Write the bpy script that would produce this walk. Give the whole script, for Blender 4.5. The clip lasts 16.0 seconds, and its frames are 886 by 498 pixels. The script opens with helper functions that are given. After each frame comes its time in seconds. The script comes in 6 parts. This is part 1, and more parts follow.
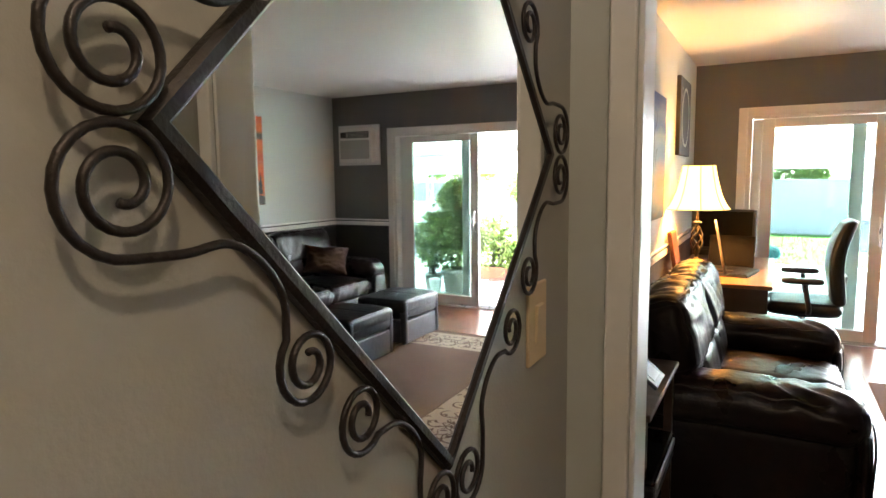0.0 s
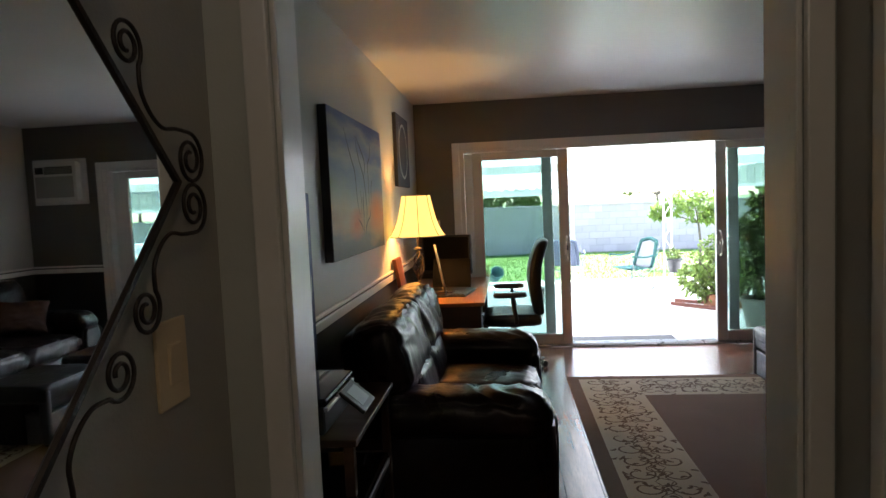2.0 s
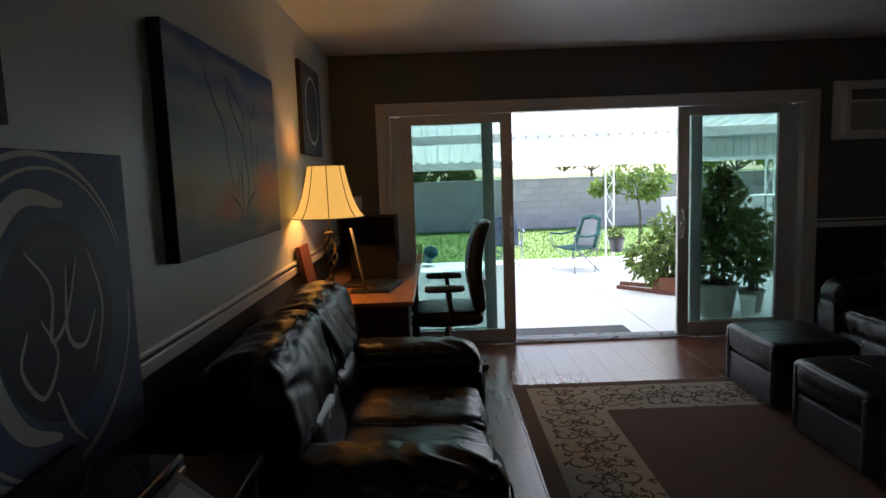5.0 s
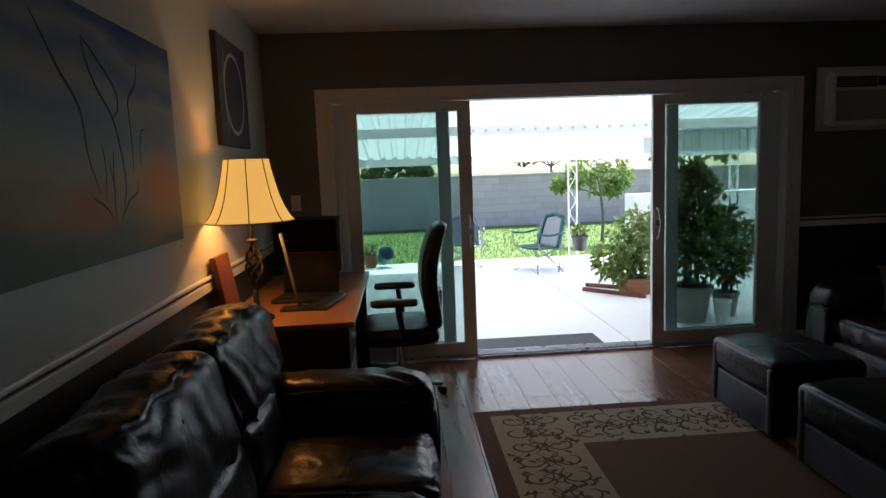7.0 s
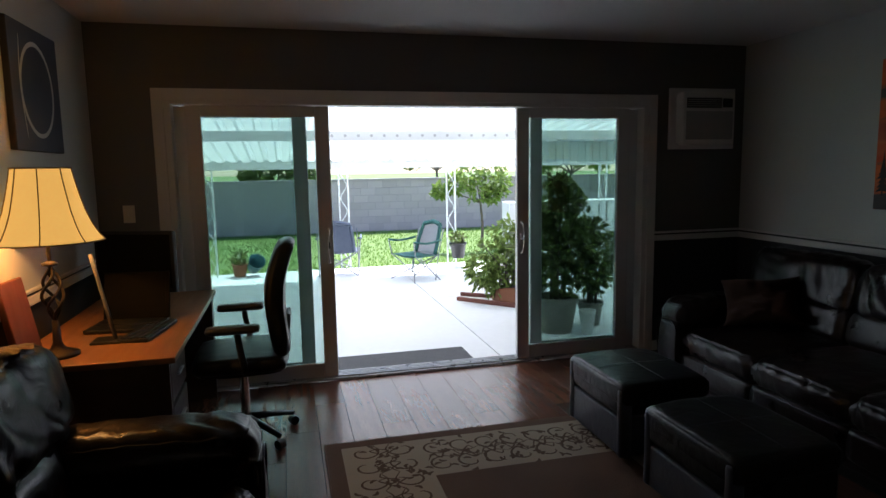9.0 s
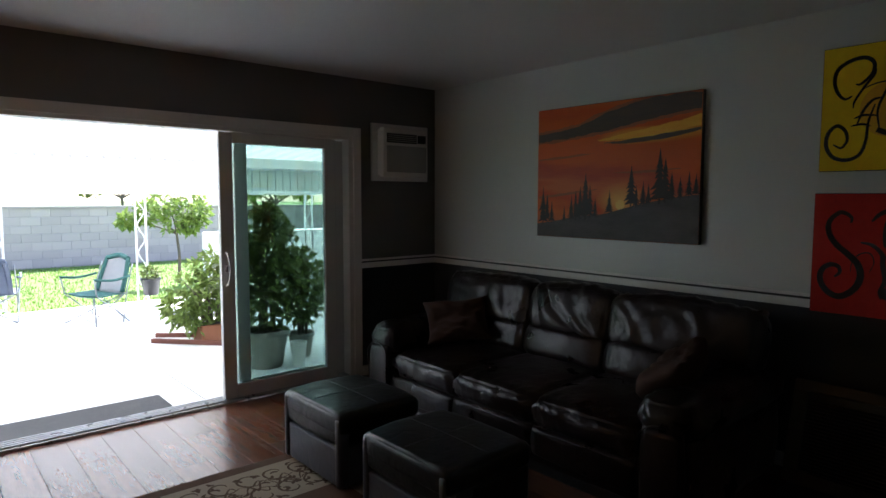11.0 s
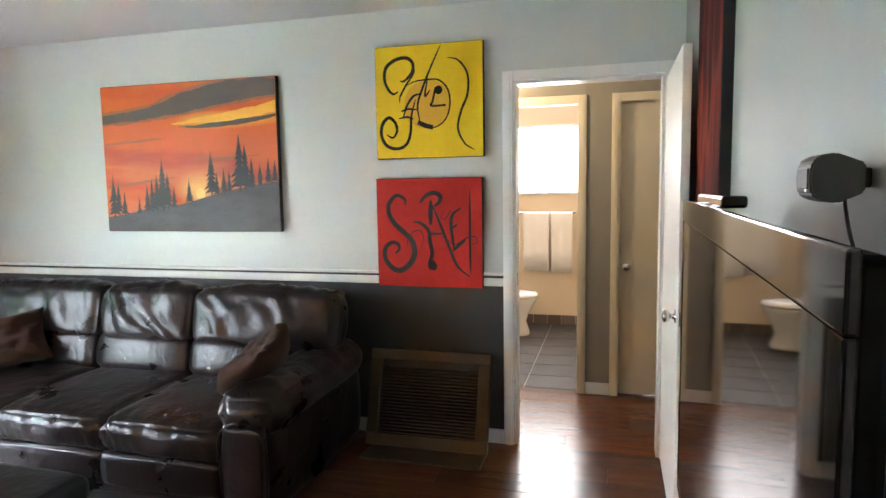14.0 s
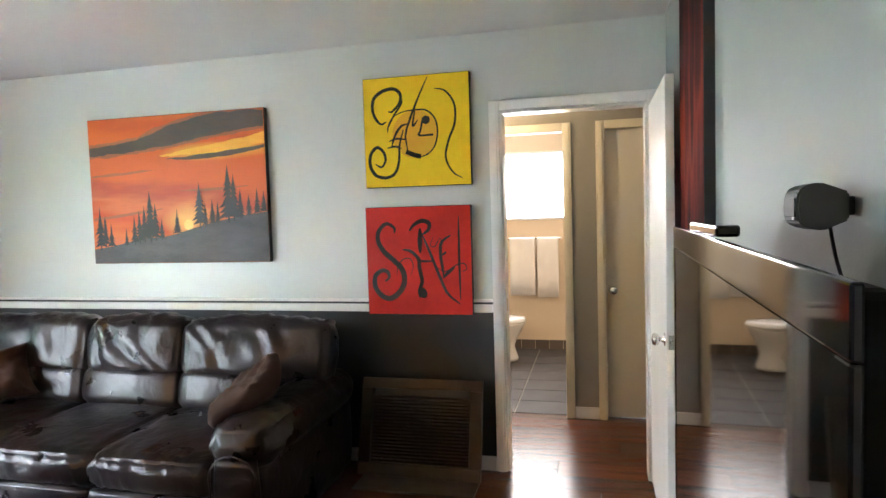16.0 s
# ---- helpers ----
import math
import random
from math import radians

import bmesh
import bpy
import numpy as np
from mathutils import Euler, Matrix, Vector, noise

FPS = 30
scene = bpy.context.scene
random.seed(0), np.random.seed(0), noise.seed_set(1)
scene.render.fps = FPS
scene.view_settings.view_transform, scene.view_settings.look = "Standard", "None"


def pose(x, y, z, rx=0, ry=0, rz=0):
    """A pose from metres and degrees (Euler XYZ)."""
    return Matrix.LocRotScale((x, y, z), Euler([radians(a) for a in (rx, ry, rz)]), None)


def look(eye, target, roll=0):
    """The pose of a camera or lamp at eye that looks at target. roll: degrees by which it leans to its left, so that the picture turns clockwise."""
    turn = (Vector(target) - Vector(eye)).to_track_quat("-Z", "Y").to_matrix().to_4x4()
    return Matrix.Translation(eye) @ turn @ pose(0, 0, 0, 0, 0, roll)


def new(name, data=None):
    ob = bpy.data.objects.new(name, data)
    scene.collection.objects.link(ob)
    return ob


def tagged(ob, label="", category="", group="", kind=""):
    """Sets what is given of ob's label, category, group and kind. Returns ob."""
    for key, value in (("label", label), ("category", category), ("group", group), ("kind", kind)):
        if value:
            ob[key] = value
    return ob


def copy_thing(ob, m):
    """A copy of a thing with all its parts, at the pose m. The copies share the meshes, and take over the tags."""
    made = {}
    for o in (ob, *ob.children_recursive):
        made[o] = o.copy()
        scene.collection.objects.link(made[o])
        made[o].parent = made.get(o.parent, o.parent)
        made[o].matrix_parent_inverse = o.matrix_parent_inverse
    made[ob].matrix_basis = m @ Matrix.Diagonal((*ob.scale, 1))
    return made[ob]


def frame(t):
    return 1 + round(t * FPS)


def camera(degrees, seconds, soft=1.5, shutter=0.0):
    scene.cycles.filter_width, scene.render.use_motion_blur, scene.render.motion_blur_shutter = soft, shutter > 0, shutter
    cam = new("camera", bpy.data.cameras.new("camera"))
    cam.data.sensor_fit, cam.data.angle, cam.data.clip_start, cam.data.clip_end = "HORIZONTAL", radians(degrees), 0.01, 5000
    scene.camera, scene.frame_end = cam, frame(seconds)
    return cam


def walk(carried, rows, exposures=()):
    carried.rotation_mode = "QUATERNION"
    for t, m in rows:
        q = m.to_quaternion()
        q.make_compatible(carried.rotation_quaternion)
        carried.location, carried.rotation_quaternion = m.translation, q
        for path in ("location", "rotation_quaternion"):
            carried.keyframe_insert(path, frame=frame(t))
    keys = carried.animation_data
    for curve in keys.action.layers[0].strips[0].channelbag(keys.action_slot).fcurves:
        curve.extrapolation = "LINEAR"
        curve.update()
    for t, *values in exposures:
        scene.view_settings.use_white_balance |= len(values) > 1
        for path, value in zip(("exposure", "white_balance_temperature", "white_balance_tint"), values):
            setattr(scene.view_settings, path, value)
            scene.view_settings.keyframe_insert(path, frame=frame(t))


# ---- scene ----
cam = camera(71.0, 16.0)
PATH = [
    (0, (0.324, 0.094, 1.507), (-0.612, 1.846, 1.277), -0.7),
    (0.5, (0.388, 0.079, 1.515), (-0.297, 1.948, 1.317), -1.7),
    (1, (0.448, 0.077, 1.51), (-0.012, 2.017, 1.36), -2.1),
    (1.5, (0.484, 0.119, 1.498), (0.201, 2.095, 1.37), -2.4),
    (2, (0.513, 0.17, 1.488), (0.311, 2.154, 1.346), -2.5),
    (2.5, (0.546, 0.26, 1.484), (0.322, 2.241, 1.323), -2.9),
    (3, (0.568, 0.371, 1.476), (0.331, 2.35, 1.307), -2.9),
    (3.5, (0.53, 0.591, 1.472), (0.326, 2.571, 1.273), -2.8),
    (4, (0.473, 0.799, 1.484), (0.394, 2.786, 1.261), -2.8),
    (6.5, (0.596, 1.593, 1.461), (0.662, 3.578, 1.224), -2.0),
    (7, (0.589, 1.736, 1.467), (0.722, 3.716, 1.22), -2.2),
    (7.5, (0.602, 1.81, 1.478), (0.783, 3.784, 1.217), -2.1),
    (8, (0.707, 1.891, 1.497), (0.962, 3.858, 1.235), -1.8),
    (10.5, (0.877, 1.987, 1.552), (1.934, 3.673, 1.36), 0.1),
    (11, (0.852, 2.037, 1.513), (2.155, 3.546, 1.352), 0.1),
    (11.5, (0.807, 2.073, 1.496), (2.298, 3.397, 1.345), -0.3),
    (12, (0.89, 2.018, 1.524), (2.483, 3.214, 1.35), -0.8),
    (12.5, (0.9, 2.023, 1.495), (2.622, 3.024, 1.316), -0.6),
    (13, (1.061, 1.94, 1.485), (2.872, 2.768, 1.299), -0.7),
    (13.5, (1.1, 1.926, 1.481), (2.979, 2.582, 1.289), -1.0),
    (14, (1.103, 1.913, 1.487), (3.022, 2.443, 1.291), -0.9),
    (14.5, (1.096, 1.914, 1.488), (3.035, 2.366, 1.302), -0.9),
    (15, (1.09, 1.92, 1.49), (3.036, 2.35, 1.327), -1.1),
    (15.5, (1.072, 1.93, 1.494), (3.009, 2.408, 1.353), -1.4),
    (16, (1.071, 1.935, 1.498), (3.009, 2.416, 1.384), -1.7),
]
EXPOSURES = [(t, stops, kelvin, 15) for t, stops, kelvin in (
    (0, 4.9, 6300), (0.5, 4.65, 6300), (1.0, 4.15, 6200), (1.5, 3.5, 6000), (2.0, 3.0, 5950), (2.5, 2.6, 5950), (3.5, 2.15, 5950), (4.2, 1.8, 5900), (7, 1.4, 5850), (8, 1.35, 5850),
    (10.5, 1.6, 5900), (11, 2.1, 6000), (11.5, 3.1, 6050), (12, 4.4, 6000), (12.5, 5.5, 5950), (13.5, 5.5, 5950), (16, 5.5, 5950))]
walk(cam, [(t, look(eye, target, roll)) for t, eye, target, roll in PATH], EXPOSURES)

# ---- light ----
SUN_FROM = Vector((0.16, 0.50, 0.85)).normalized()
world = bpy.data.worlds.new("sky")
scene.world = world
world.use_nodes = True
wn = world.node_tree.nodes
sky = wn.new("ShaderNodeTexSky")
sky.sky_type = "NISHITA"
sky.sun_disc = False
sky.sun_elevation = math.asin(SUN_FROM.z)
sky.sun_rotation = math.atan2(SUN_FROM.x, SUN_FROM.y)
wn["Background"].inputs["Strength"].default_value = 0.15
world.node_tree.links.new(sky.outputs["Color"], wn["Background"].inputs["Color"])
sun = new("sun", bpy.data.lights.new("sun", "SUN"))
sun.data.energy, sun.data.angle, sun.data.color = 5.0, radians(0.55), (1.0, 0.97, 0.92)
sun.matrix_world = look(SUN_FROM * 30, (0, 0, 0))


def area_lamp(name, eye, target, width, height, power, colour):
    ob = new(name, bpy.data.lights.new(name, "AREA"))
    ob.data.shape, ob.data.size, ob.data.size_y = "RECTANGLE", width, height
    ob.data.energy, ob.data.color = power, colour
    ob.matrix_world = look(eye, target)
    return ob


# sky light in the bathroom window
area_lamp("bath_window_daylight", (7.74, 2.75, 1.77), (0, 2.75, 1.3), 1.0, 0.66, 0.85, (1.0, 0.93, 0.82))


def point_lamp(name, place, power, colour, radius):
    ob = new(name, bpy.data.lights.new(name, "POINT"))
    ob.location, ob.data.energy, ob.data.color, ob.data.shadow_soft_size = place, power, colour, radius
    return ob


LAMP = Vector((-0.165, 4.93, 0.75))
point_lamp("table_lamp_bulb", LAMP + Vector((0, 0, 0.66)), 3.2, (1.0, 0.50, 0.14), 0.03)
# hall lamp out of view, inferred from the warm light on the mirror wall
point_lamp("hall_bulb", (0.56, -0.15, 2.34), 0.58, (1.0, 0.76, 0.50), 0.035)
# unseen warm fill lamps, added to brighten the corridor and bathroom
point_lamp("corridor_bulb", (5.1, 2.9, 2.2), 0.72, (1.0, 0.74, 0.42), 0.08)
point_lamp("bath_bulb", (6.9, 3.3, 2.2), 0.22, (1.0, 0.72, 0.42), 0.08)


# ---- materials ----
def material(name, colour, rough=0.5, metal=0.0, second=None, scale=8.0, mix=0.5, grain=60.0, bump=0.0, bump_scale=120.0,
             stretch=(1, 1, 1), coat=0.0, vary=0.0, rough_vary=0.1, specular=0.5, sheen=0.0, island=False):
    m = bpy.data.materials.new(name)
    m.use_nodes = True
    n, l = m.node_tree.nodes, m.node_tree.links
    b = n["Principled BSDF"]
    b.inputs["Metallic"].default_value = metal
    b.inputs["Coat Weight"].default_value = coat
    b.inputs["Coat Roughness"].default_value = 0.15
    b.inputs["Specular IOR Level"].default_value = specular
    b.inputs["Sheen Weight"].default_value = sheen
    at = n.new("ShaderNodeTexCoord")
    mp = n.new("ShaderNodeMapping")
    mp.inputs["Scale"].default_value = stretch
    l.new(at.outputs["Object"], mp.inputs["Vector"])

    def noise_at(s, detail=5.0):
        t = n.new("ShaderNodeTexNoise")
        t.inputs["Scale"].default_value, t.inputs["Detail"].default_value = s, detail
        l.new(mp.outputs["Vector"], t.inputs["Vector"])
        return t

    second = second or tuple(c * 0.72 for c in colour)
    big, small = noise_at(scale), noise_at(grain)
    add = n.new("ShaderNodeMath")
    add.operation = "MULTIPLY_ADD"
    l.new(big.outputs["Fac"], add.inputs[0])
    add.inputs[1].default_value = 0.65
    half = n.new("ShaderNodeMath")
    half.operation = "MULTIPLY"
    half.inputs[1].default_value = 0.35
    l.new(small.outputs["Fac"], half.inputs[0])
    l.new(half.outputs[0], add.inputs[2])
    ramp = n.new("ShaderNodeMapRange")
    ramp.inputs["From Min"].default_value, ramp.inputs["From Max"].default_value = 0.3, 0.7
    ramp.inputs["To Max"].default_value = mix
    l.new(add.outputs[0], ramp.inputs["Value"])
    mx = n.new("ShaderNodeMix")
    mx.data_type = "RGBA"
    mx.inputs["A"].default_value, mx.inputs["B"].default_value = (*colour, 1), (*second, 1)
    l.new(ramp.outputs["Result"], mx.inputs["Factor"])
    out = mx.outputs["Result"]
    if vary:
        info = n.new("ShaderNodeNewGeometry" if island else "ShaderNodeObjectInfo")
        r2 = n.new("ShaderNodeMapRange")
        r2.inputs["To Min"].default_value, r2.inputs["To Max"].default_value = 1 - vary, 1 + vary
        l.new(info.outputs["Random Per Island" if island else "Random"], r2.inputs["Value"])
        mul = n.new("ShaderNodeVectorMath")
        mul.operation = "SCALE"
        l.new(out, mul.inputs[0])
        l.new(r2.outputs["Result"], mul.inputs["Scale"])
        out = mul.outputs["Vector"]
    l.new(out, b.inputs["Base Color"])
    rr = n.new("ShaderNodeMapRange")
    rr.inputs["To Min"].default_value = max(0.02, rough - rough_vary)
    rr.inputs["To Max"].default_value = min(1, rough + rough_vary)
    l.new(big.outputs["Fac"], rr.inputs["Value"])
    l.new(rr.outputs["Result"], b.inputs["Roughness"])
    if bump:
        t = noise_at(bump_scale, 3)
        bp = n.new("ShaderNodeBump")
        bp.inputs["Strength"].default_value, bp.inputs["Distance"].default_value = bump, 0.004
        l.new(t.outputs["Fac"], bp.inputs["Height"])
        l.new(bp.outputs["Normal"], b.inputs["Normal"])
    return m


def leather(name, colour, second, rough):
    m = material(name, colour, rough, second=second, scale=5, mix=0.6, grain=40, bump=0.14, bump_scale=260, rough_vary=0.06, specular=0.30)
    n, l = m.node_tree.nodes, m.node_tree.links
    # soft creases over the fine grain
    wave = n.new("ShaderNodeTexNoise")
    wave.inputs["Scale"].default_value, wave.inputs["Detail"].default_value, wave.inputs["Distortion"].default_value = 9.0, 2.5, 1.8
    l.new(n["Mapping"].outputs["Vector"], wave.inputs["Vector"])
    bp = n.new("ShaderNodeBump")
    bp.inputs["Strength"].default_value, bp.inputs["Distance"].default_value = 0.34, 0.012
    l.new(wave.outputs["Fac"], bp.inputs["Height"])
    l.new(n["Bump"].outputs["Normal"], bp.inputs["Normal"])
    l.new(bp.outputs["Normal"], n["Principled BSDF"].inputs["Normal"])
    return m


def glowing(name, colour, emit, strength, rough=0.6):
    m = material(name, colour, rough)
    b = m.node_tree.nodes["Principled BSDF"]
    b.inputs["Emission Color"].default_value, b.inputs["Emission Strength"].default_value = (*emit, 1), strength
    return m


def glass_material(name, tint, rough=0.0):
    m = bpy.data.materials.new(name)
    m.use_nodes = True
    n, l = m.node_tree.nodes, m.node_tree.links
    n.remove(n["Principled BSDF"])
    clear, gloss, mixer, fres = (n.new(k) for k in ("ShaderNodeBsdfTransparent", "ShaderNodeBsdfGlossy", "ShaderNodeMixShader", "ShaderNodeFresnel"))
    clear.inputs["Color"].default_value = (*tint, 1)
    gloss.inputs["Roughness"].default_value = 0.02
    fres.inputs["IOR"].default_value = 1.45
    l.new(fres.outputs["Fac"], mixer.inputs["Fac"])
    l.new(clear.outputs[0], mixer.inputs[1])
    l.new(gloss.outputs[0], mixer.inputs[2])
    l.new(mixer.outputs[0], n["Material Output"].inputs["Surface"])
    return m


WALL = material("wall_paint_grey_green", (0.57, 0.60, 0.575), 0.42, second=(0.53, 0.56, 0.535), scale=1.6, grain=30, bump=0.12, bump_scale=160, rough_vary=0.06)
# same grey-green as WALL, darkened in colour to stand for shade
WALL_TV_SHADED = material("wall_paint_grey_green_shaded", (0.31, 0.34, 0.325), 0.6, second=(0.30, 0.33, 0.315), scale=1.6, grain=30, bump=0.12, bump_scale=160, rough_vary=0.06)
# upper far wall, set much darker than the side walls
WALL_FAR = material("wall_far_dark_grey", (0.145, 0.144, 0.14), 0.5, second=(0.128, 0.127, 0.124), scale=1.6, grain=30, bump=0.12, bump_scale=160, rough_vary=0.06)
WALL_LOW = material("wall_paint_charcoal", (0.04, 0.044, 0.046), 0.45, second=(0.034, 0.038, 0.04), scale=2, grain=30, bump=0.12, bump_scale=160)
HALL_WALL = material("hall_paint_grey", (0.385, 0.378, 0.338), 0.5, second=(0.345, 0.337, 0.30), scale=1.5, grain=30, bump=0.15, bump_scale=140)
CORRIDOR = material("corridor_paint_taupe", (0.30, 0.27, 0.22), 0.5, second=(0.27, 0.24, 0.2), scale=2, grain=40, bump=0.1)
BATH_WALL = material("bath_paint_cream", (0.72, 0.60, 0.44), 0.45, second=(0.68, 0.56, 0.41), scale=2, grain=40, bump=0.1)
CEILING = material("ceiling_paint", (0.67, 0.67, 0.655), 0.38, second=(0.62, 0.62, 0.605), scale=1.2, grain=20, bump=0.25, bump_scale=45, rough_vary=0.05, specular=0.36)
TRIM = material("trim_gloss_white", (0.80, 0.80, 0.78), 0.32, second=(0.72, 0.71, 0.68), scale=6, grain=60, bump=0.08, bump_scale=60)
VINYL = material("vinyl_white", (0.72, 0.71, 0.69), 0.35, second=(0.64, 0.63, 0.61), scale=5, grain=50)
DOOR_WHITE = material("door_paint_white", (0.80, 0.79, 0.76), 0.38, second=(0.73, 0.72, 0.68), scale=3, grain=50, bump=0.1, bump_scale=70)
DOOR_CREAM = material("door_paint_cream", (0.74, 0.66, 0.5), 0.42, second=(0.68, 0.6, 0.45), scale=3, grain=50, bump=0.1, bump_scale=70)
FLOORWOOD = material("laminate_dark_cherry", (0.16, 0.062, 0.032), 0.24, second=(0.07, 0.027, 0.015), scale=3.2, mix=0.9, grain=26, stretch=(7, 0.6, 1), bump=0.1, bump_scale=30, vary=0.22, rough_vary=0.07, specular=0.55)
RUG_FIELD = material("rug_brown", (0.125, 0.078, 0.052), 0.95, second=(0.09, 0.056, 0.038), scale=3, grain=220, bump=0.9, bump_scale=420, specular=0.1)
RUG_BORDER = material("rug_beige", (0.36, 0.31, 0.23), 0.95, second=(0.29, 0.245, 0.18), scale=5, grain=200, bump=0.9, bump_scale=420, specular=0.1)
RUG_SCROLL = material("rug_scroll_brown", (0.11, 0.075, 0.05), 0.95, second=(0.085, 0.058, 0.04), scale=20, grain=200, bump=0.8, bump_scale=420, specular=0.1)
LEATHER = leather("leather_dark_brown", (0.014, 0.0085, 0.0078), (0.009, 0.0055, 0.005), 0.29)
LEATHER_BLACK = leather("leather_black", (0.011, 0.012, 0.013), (0.008, 0.008, 0.009), 0.33)
LEATHER_GREY = leather("leather_slate", (0.075, 0.08, 0.095), (0.058, 0.062, 0.075), 0.38)
SUEDE = material("suede_brown", (0.052, 0.026, 0.017), 0.9, second=(0.042, 0.020, 0.013), scale=9, grain=120, bump=0.5, bump_scale=90, sheen=0.05, specular=0.2)
IRON = material("wrought_iron_dark", (0.022, 0.018, 0.016), 0.42, 0.35, second=(0.035, 0.026, 0.02), scale=30, grain=150, bump=0.25, bump_scale=200)
BLACK = material("black_plastic", (0.014, 0.014, 0.015), 0.4, second=(0.02, 0.02, 0.021), scale=10, grain=200, bump=0.1, bump_scale=400)
BLACK_GLOSS = material("piano_black", (0.008, 0.008, 0.009), 0.07, second=(0.011, 0.011, 0.012), rough_vary=0.02)
SCREEN = material("screen_glass", (0.012, 0.011, 0.011), 0.035, second=(0.014, 0.013, 0.012), rough_vary=0.01, specular=0.6)
GREYPLASTIC = material("grey_plastic", (0.16, 0.165, 0.17), 0.4, second=(0.13, 0.133, 0.14), scale=12, grain=200)
TV_BLACK = material("television_case_black", (0.005, 0.005, 0.0055), 0.5, second=(0.007, 0.007, 0.0075), scale=10, grain=200, specular=0.06)
SPEAKER_GREY = material("speaker_grey_plastic", (0.06, 0.064, 0.062), 0.55, second=(0.06, 0.065, 0.063), scale=12, grain=200, bump=0.1, bump_scale=400)
SILVER = material("silver_plastic", (0.5, 0.51, 0.52), 0.3, 0.6, second=(0.42, 0.43, 0.44), scale=12, grain=120)
CHROME = material("chrome", (0.75, 0.74, 0.72), 0.15, 1.0, second=(0.65, 0.64, 0.62), scale=20, rough_vary=0.05)
DESKWOOD = material("desk_oak_laminate", (0.36, 0.17, 0.065), 0.33, second=(0.24, 0.105, 0.04), scale=3, mix=0.8, grain=30, stretch=(8, 0.7, 8), bump=0.06, bump_scale=40)
DARKWOOD = material("walnut_dark", (0.075, 0.045, 0.028), 0.42, second=(0.045, 0.027, 0.017), scale=3, mix=0.9, grain=30, stretch=(1, 8, 8), bump=0.1, bump_scale=40)
GRILLEWOOD = material("grille_wood_brown", (0.062, 0.036, 0.018), 0.5, second=(0.042, 0.024, 0.012), scale=4, mix=0.8, grain=30, stretch=(6, 1, 6), bump=0.12, bump_scale=60)
REDWOOD = material("frame_redwood", (0.16, 0.05, 0.02), 0.4, second=(0.1, 0.03, 0.013), scale=4, grain=40, stretch=(6, 6, 1))
# beige plastic, its colour darkened further for shade inside the frame
AC_BEIGE_SHADED = material("ac_plastic_beige_shaded", (0.40, 0.385, 0.35), 0.45, second=(0.35, 0.335, 0.30), scale=8, grain=90)
WHITE_PLASTIC = material("white_plastic", (0.76, 0.74, 0.69), 0.35, second=(0.7, 0.68, 0.63), scale=10)
SWITCH_CREAM = material("switch_plastic_cream", (0.74, 0.60, 0.38), 0.4, second=(0.66, 0.52, 0.32), scale=12, grain=90)
BOLT_GREY = material("bolt_zinc", (0.5, 0.51, 0.5), 0.5, second=(0.42, 0.43, 0.42))
CERAMIC = material("white_ceramic", (0.82, 0.81, 0.78), 0.12, second=(0.78, 0.77, 0.74), rough_vary=0.04, coat=0.5)
TOWEL = material("towel_white", (0.80, 0.78, 0.74), 0.95, second=(0.7, 0.68, 0.64), scale=12, grain=250, bump=0.8, bump_scale=300, specular=0.1)
TILE = material("tile_slate", (0.06, 0.055, 0.053), 0.55, second=(0.04, 0.036, 0.035), scale=4, mix=0.8, grain=40, bump=0.2, bump_scale=60, vary=0.12, specular=0.3)
TILE_BROWN = material("tile_base_brown", (0.14, 0.11, 0.085), 0.4, second=(0.1, 0.075, 0.06), scale=6, grain=40, vary=0.15)
GROUT = material("grout_grey", (0.33, 0.31, 0.28), 0.9, second=(0.26, 0.245, 0.22), scale=12, grain=120, bump=0.3)
CANVAS_EDGE = material("canvas_edge_black", (0.012, 0.012, 0.014), 0.6, second=(0.02, 0.018, 0.018), scale=10)
INK = material("paint_stroke_black", (0.013, 0.012, 0.012), 0.6, second=(0.02, 0.018, 0.017), scale=30, grain=120, bump=0.4, bump_scale=150)
YELLOW = material("canvas_yellow", (0.90, 0.63, 0.010), 0.6, second=(0.78, 0.50, 0.008), scale=7, mix=0.7, grain=40, bump=0.35, bump_scale=260, specular=0.2)
RED = material("canvas_red", (0.52, 0.026, 0.016), 0.6, second=(0.40, 0.018, 0.012), scale=5, mix=0.8, grain=40, bump=0.35, bump_scale=260, specular=0.2)
SLATEBLUE = material("canvas_slate_blue", (0.13, 0.175, 0.30), 0.6, second=(0.085, 0.115, 0.21), scale=4, mix=0.9, grain=40, bump=0.3, bump_scale=260)
PALE = material("paint_stroke_pale", (0.62, 0.64, 0.62), 0.6, second=(0.5, 0.52, 0.5), scale=30, grain=100)
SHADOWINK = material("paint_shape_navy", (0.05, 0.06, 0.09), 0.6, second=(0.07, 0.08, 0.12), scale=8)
TREE_INK = material("paint_tree_black", (0.028, 0.025, 0.024), 0.6, second=(0.045, 0.04, 0.037), scale=30)
CONCRETE = material("concrete_pale", (0.72, 0.72, 0.70), 0.9, second=(0.64, 0.64, 0.62), scale=0.9, mix=0.8, grain=14, bump=0.3, bump_scale=60)
GRASS_GROUND = material("lawn_soil_green", (0.12, 0.20, 0.035), 0.95, second=(0.16, 0.22, 0.05), scale=1.2, grain=30, bump=0.6, bump_scale=40)
GRASS = material("grass_blade", (0.12, 0.22, 0.035), 0.7, second=(0.19, 0.27, 0.06), scale=0.8, grain=5, vary=0.2, island=True)
